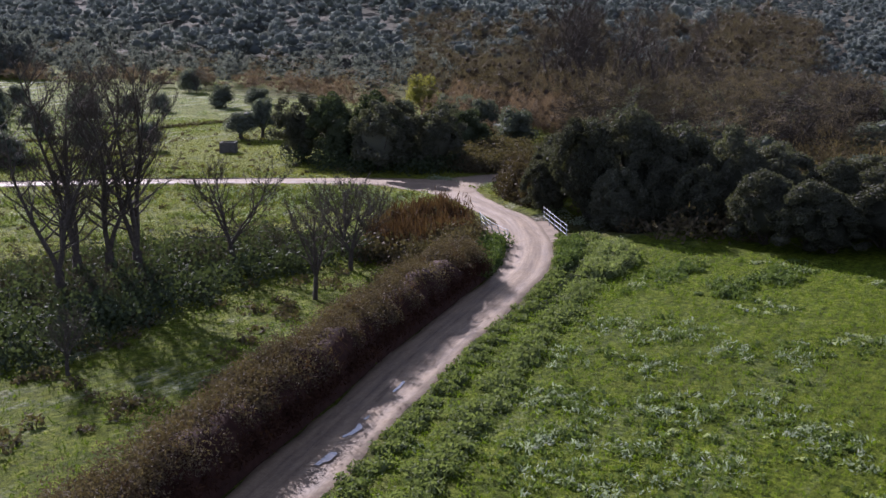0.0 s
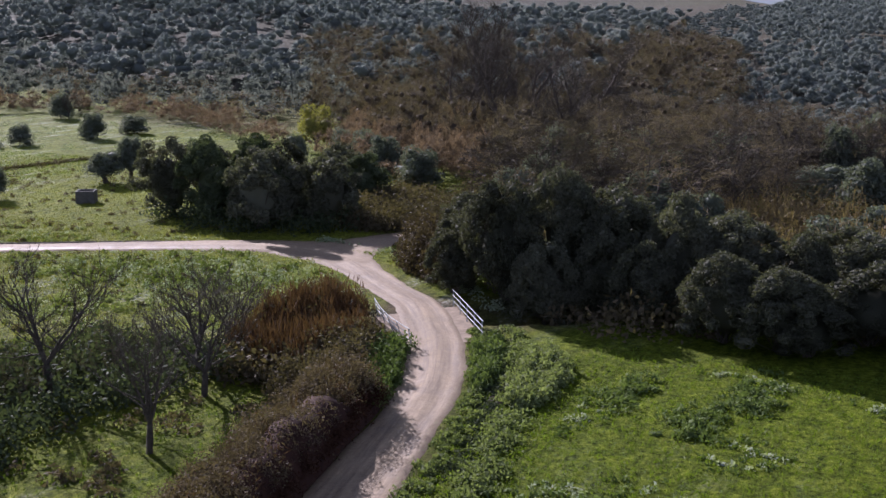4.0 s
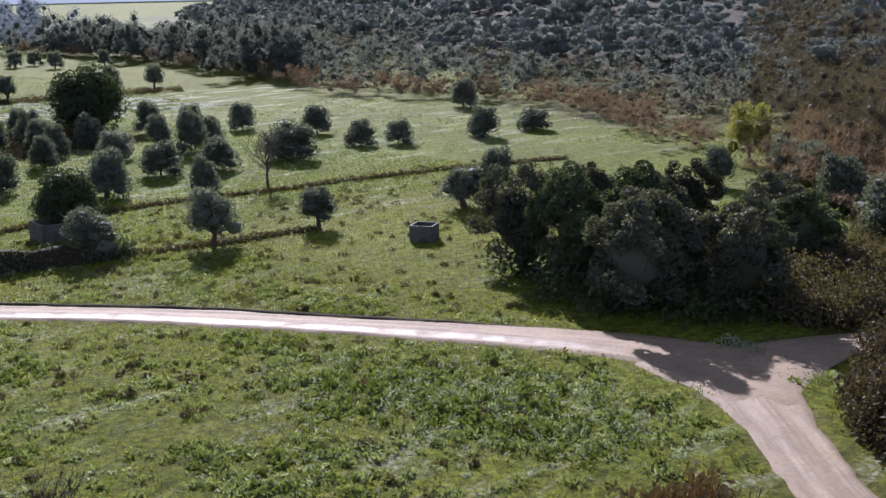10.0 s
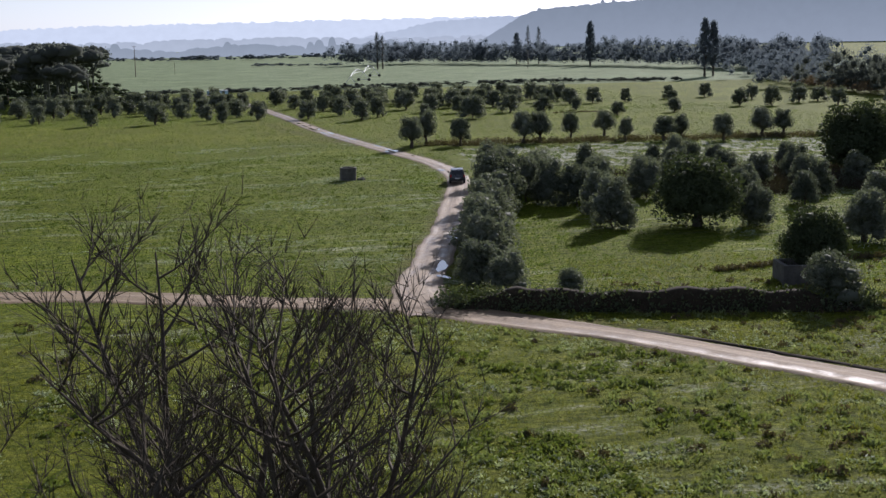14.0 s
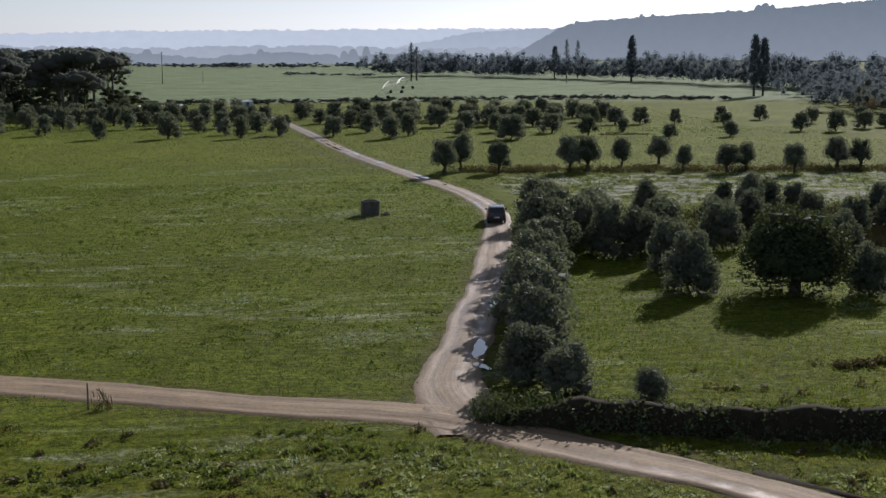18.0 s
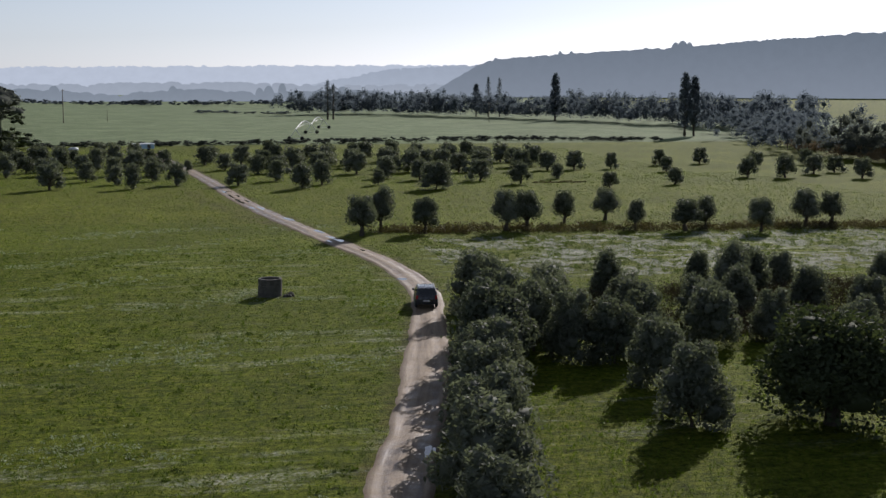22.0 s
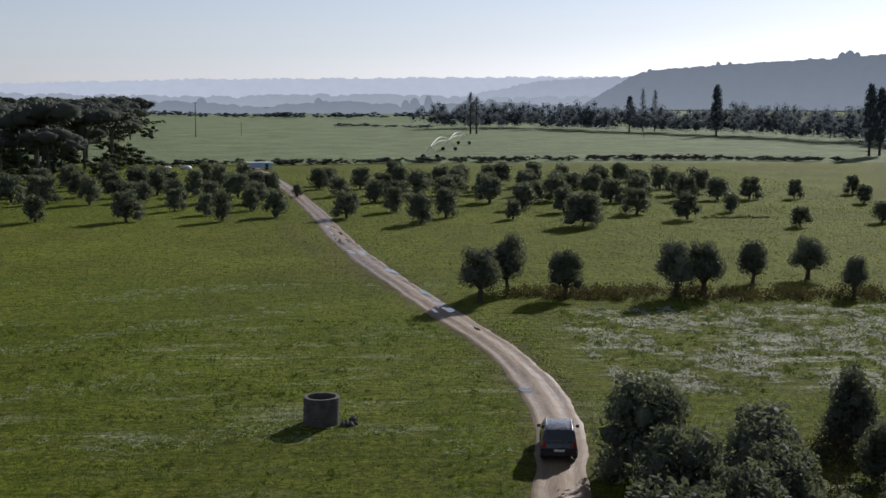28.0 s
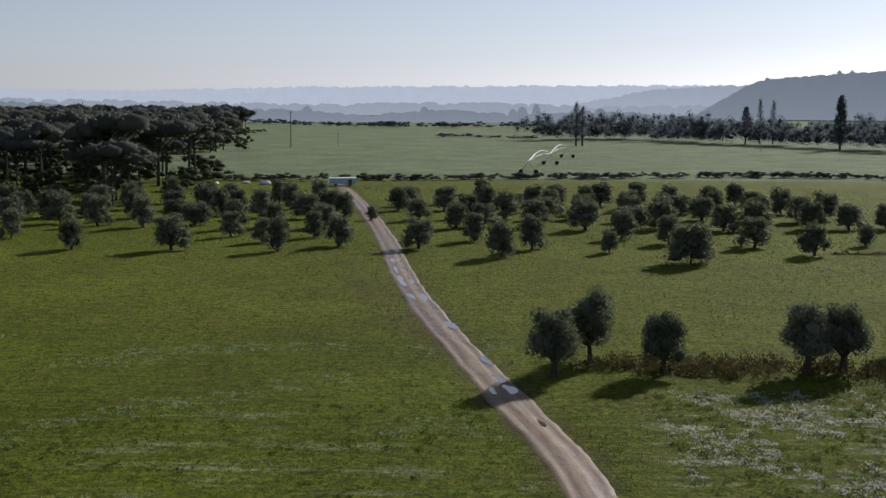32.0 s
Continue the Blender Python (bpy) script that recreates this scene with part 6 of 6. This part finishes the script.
def irrigator():
    root = tagged(new("irrigation_pivot"), "white arched pivot irrigator on wheels in the field", "irrigator")
    root.matrix_basis = pose(22, 402, 0, 0, 0, 0)
    d = Vector((18, 96, 0))
    towers = [Vector((0, 0, 0)), d * 0.5, d]
    side = Vector((-d.y, d.x, 0)).normalized()
    for t in towers:
        tower = part("tower", bm_mesh("tower", rod_bm(t + side * 2.0 + Vector((0, 0, 0.5)), t + Vector((0, 0, 3.4)), 0.08, None, 6, rod_bm(t - side * 2.0 + Vector((0, 0, 0.5)), t + Vector((0, 0, 3.4)), 0.08, None, 6, rod_bm(t - side * 2 + Vector((0, 0, 0.55)), t + side * 2 + Vector((0, 0, 0.55)), 0.07, None, 6))), ZINC), root)
        for s in (-2, 2):
            c = t + side * s + Vector((0, 0, 0.6))
            n = d.normalized()
            part("wheel", bm_mesh("wheel", rod_bm(c - side * 0.01 - n * 0.18, c + n * 0.18, 0.6, None, 16), plain("tractor tyre", (0.02, 0.02, 0.02), 0.9)), tower, "black tractor tyre")
    for a, b in ((towers[0], towers[1]), (towers[1], towers[2])):
        bm = bmesh.new()
        bm2 = bmesh.new()
        n = 14
        for k in range(n):
            p, q = a.lerp(b, k / n), a.lerp(b, (k + 1) / n)
            za, zb = 3.4 + 1.7 * math.sin(math.pi * k / n), 3.4 + 1.7 * math.sin(math.pi * (k + 1) / n)
            rod_bm(p + Vector((0, 0, za)), q + Vector((0, 0, zb)), 0.11, None, 6, bm)
            ta, tb = za - 1.1 * math.sin(math.pi * k / n), zb - 1.1 * math.sin(math.pi * (k + 1) / n)
            rod_bm(p + Vector((0, 0, ta)), q + Vector((0, 0, tb)), 0.05, None, 5, bm2)
            rod_bm(p + Vector((0, 0, za)), q + Vector((0, 0, tb)), 0.04, None, 5, bm2)
        part("pipe", bm_mesh("pipe", bm, ZINC), root, "arched white water pipe")
        part("truss", bm_mesh("truss", bm2, ZINC), root)


def pole(x, y, h, r, label, arm=False):
    root = tagged(new("utility_pole"), label, "pole", "poles")
    root.matrix_basis = pose(x, y, float(ground_z(x, y)))
    part("shaft", bm_mesh("shaft", rod_bm((0, 0, -0.3), (0, 0, h), r, r * 0.65), TIMBER), root)
    if arm:
        part("crossarm", bm_mesh("crossarm", rod_bm((-0.9, 0, h - 0.4), (0.9, 0, h - 0.4), 0.07), TIMBER), root)


def trailer():
    root = tagged(new("trailer"), "pale blue covered trailer parked by the orchard", "trailer")
    root.matrix_basis = pose(-22, 352, 0, 0, 0, 8)
    part("body", bm_mesh("body", box_bm((6.0, 2.3, 1.15), (0, 0, 1.0), 0.06), BLUE), root)
    part("roof", bm_mesh("roof", box_bm((6.2, 2.5, 0.22), (0, 0, 1.69), 0.08), plain("white roof", (0.72, 0.76, 0.8), 0.5)), root, "white roof")
    part("door", bm_mesh("door", box_bm((0.8, 0.05, 0.95), (1.6, -1.17, 1.0), 0.01), CONCRETE), root)
    for x in (-1.6, 1.6):
        for y in (-1, 1):
            part("wheel", bm_mesh("wheel", rod_bm((x, y - 0.1, 0.36), (x, y + 0.1, 0.36), 0.36, None, 14), plain("trailer tyre", (0.02, 0.02, 0.02), 0.9)), root)


def sheet_bundle(x, y, w, h, turn, seed):
    rng = np.random.default_rng(seed)
    bm = bmesh.new()
    bmesh.ops.create_icosphere(bm, subdivisions=2, radius=1)
    for v in bm.verts:
        k = rng.uniform(0.82, 1.12)
        v.co = (v.co.x * w * k, v.co.y * w * 0.6 * k, max(v.co.z, -0.15) * h * k)
    ob = tagged(new("sheet_bundle", bm_mesh("sheet_bundle", bm, plain("white plastic sheet", (0.62, 0.64, 0.66), 0.5, 0, 0.4, 0.12, 1), True)), "crumpled white plastic sheeting by the orchard", "plastic sheet", "white sheets")
    ob.matrix_basis = pose(x, y, 0.1, 0, 0, turn)


for k, (x, y, w, h) in enumerate(((-39.8, 354.6, 1.4, 0.8), (-44.5, 357, 1.0, 0.5), (-51, 355, 0.9, 0.5), (-66, 372, 1.3, 0.6))):
    sheet_bundle(x, y, w, h, 40 * k, k)
bushes("brush_piles", [(52 + 1.3 * k, 230.2 + 0.3 * math.sin(k * 2.1), 0.4 + 0.15 * math.sin(k * 1.7), 1.5) for k in range(8)], BRAMBLE, 60, 0.4, 0.12, "dark heaps of cut prunings at the field's edge", 82, None, "prunings")
well()
tank("trough", 41.3, 28.3, 1.7, 1.7, 1.2, 30, 0.14, "square dark concrete trough in the meadow")
tank("stone_tank", 24.2, 49.0, 3.6, 2.8, 1.35, -8, 0.28, "open concrete irrigation tank under a fig tree")
bridge()
car()
for i, (x, y, rx, ry, turn) in enumerate(((0.9, 60.2, 0.42, 2.0, -14), (0.4, 56.2, 0.3, 0.8, 20), (8.3, 154.6, 0.45, 1.5, 14), (7.3, 154.2, 0.35, 1.0, 10), (7.6, 157.6, 0.5, 1.3, 14), (6.9, 163.8, 0.35, 1.6, 14), (9.8, 146.0, 0.25, 1.0, 10), (4.2, 178, 0.5, 1.8, 14), (0.9, 193, 0.8, 2.6, 12), (-0.9, 204, 0.9, 3.4, 10), (-1.9, 212.5, 0.8, 3.0, 10), (-2.9, 221, 0.6, 3.0, 8), (11.0, 125.7, 0.4, 0.7, 0), (-26.3, -32.8, 0.9, 0.28, 15), (-24.6, -32.3, 0.7, 0.22, 15), (-29.3, -33.6, 0.8, 0.3, 15), (-21.0, -31.5, 0.8, 0.2, 15), (3.8, 72.5, 0.3, 0.9, -12))):
    puddle(x, y, rx, ry, turn, i)
irrigator()
pole(-19.8, 50.75, 1.3, 0.06, "short rough post at the field's edge by the road")
bushes("dead_canes", [(-19.3, 50.7, 1.0, 0.9), (-19.0, 50.6, 0.8, 0.8)], BRAMBLE, 26, 0.8, 0.05, "dead brown canes by the roadside post", 81, (1.6, 0.6))
pole(-65, 577, 14.5, 0.22, "tall dark timber utility pole in the field", True)
pole(-48, 597, 5.5, 0.12, "short post beside a pump in the field")
for x, y, h in ((-72, 352, 5.0), (-82, 350, 4.0), (-86, 450, 6.0), (150, 330, 10), (120, 560, 9)):
    pole(x, y, h, 0.12, "thin dark timber post at the field's edge", h > 8)
trailer()
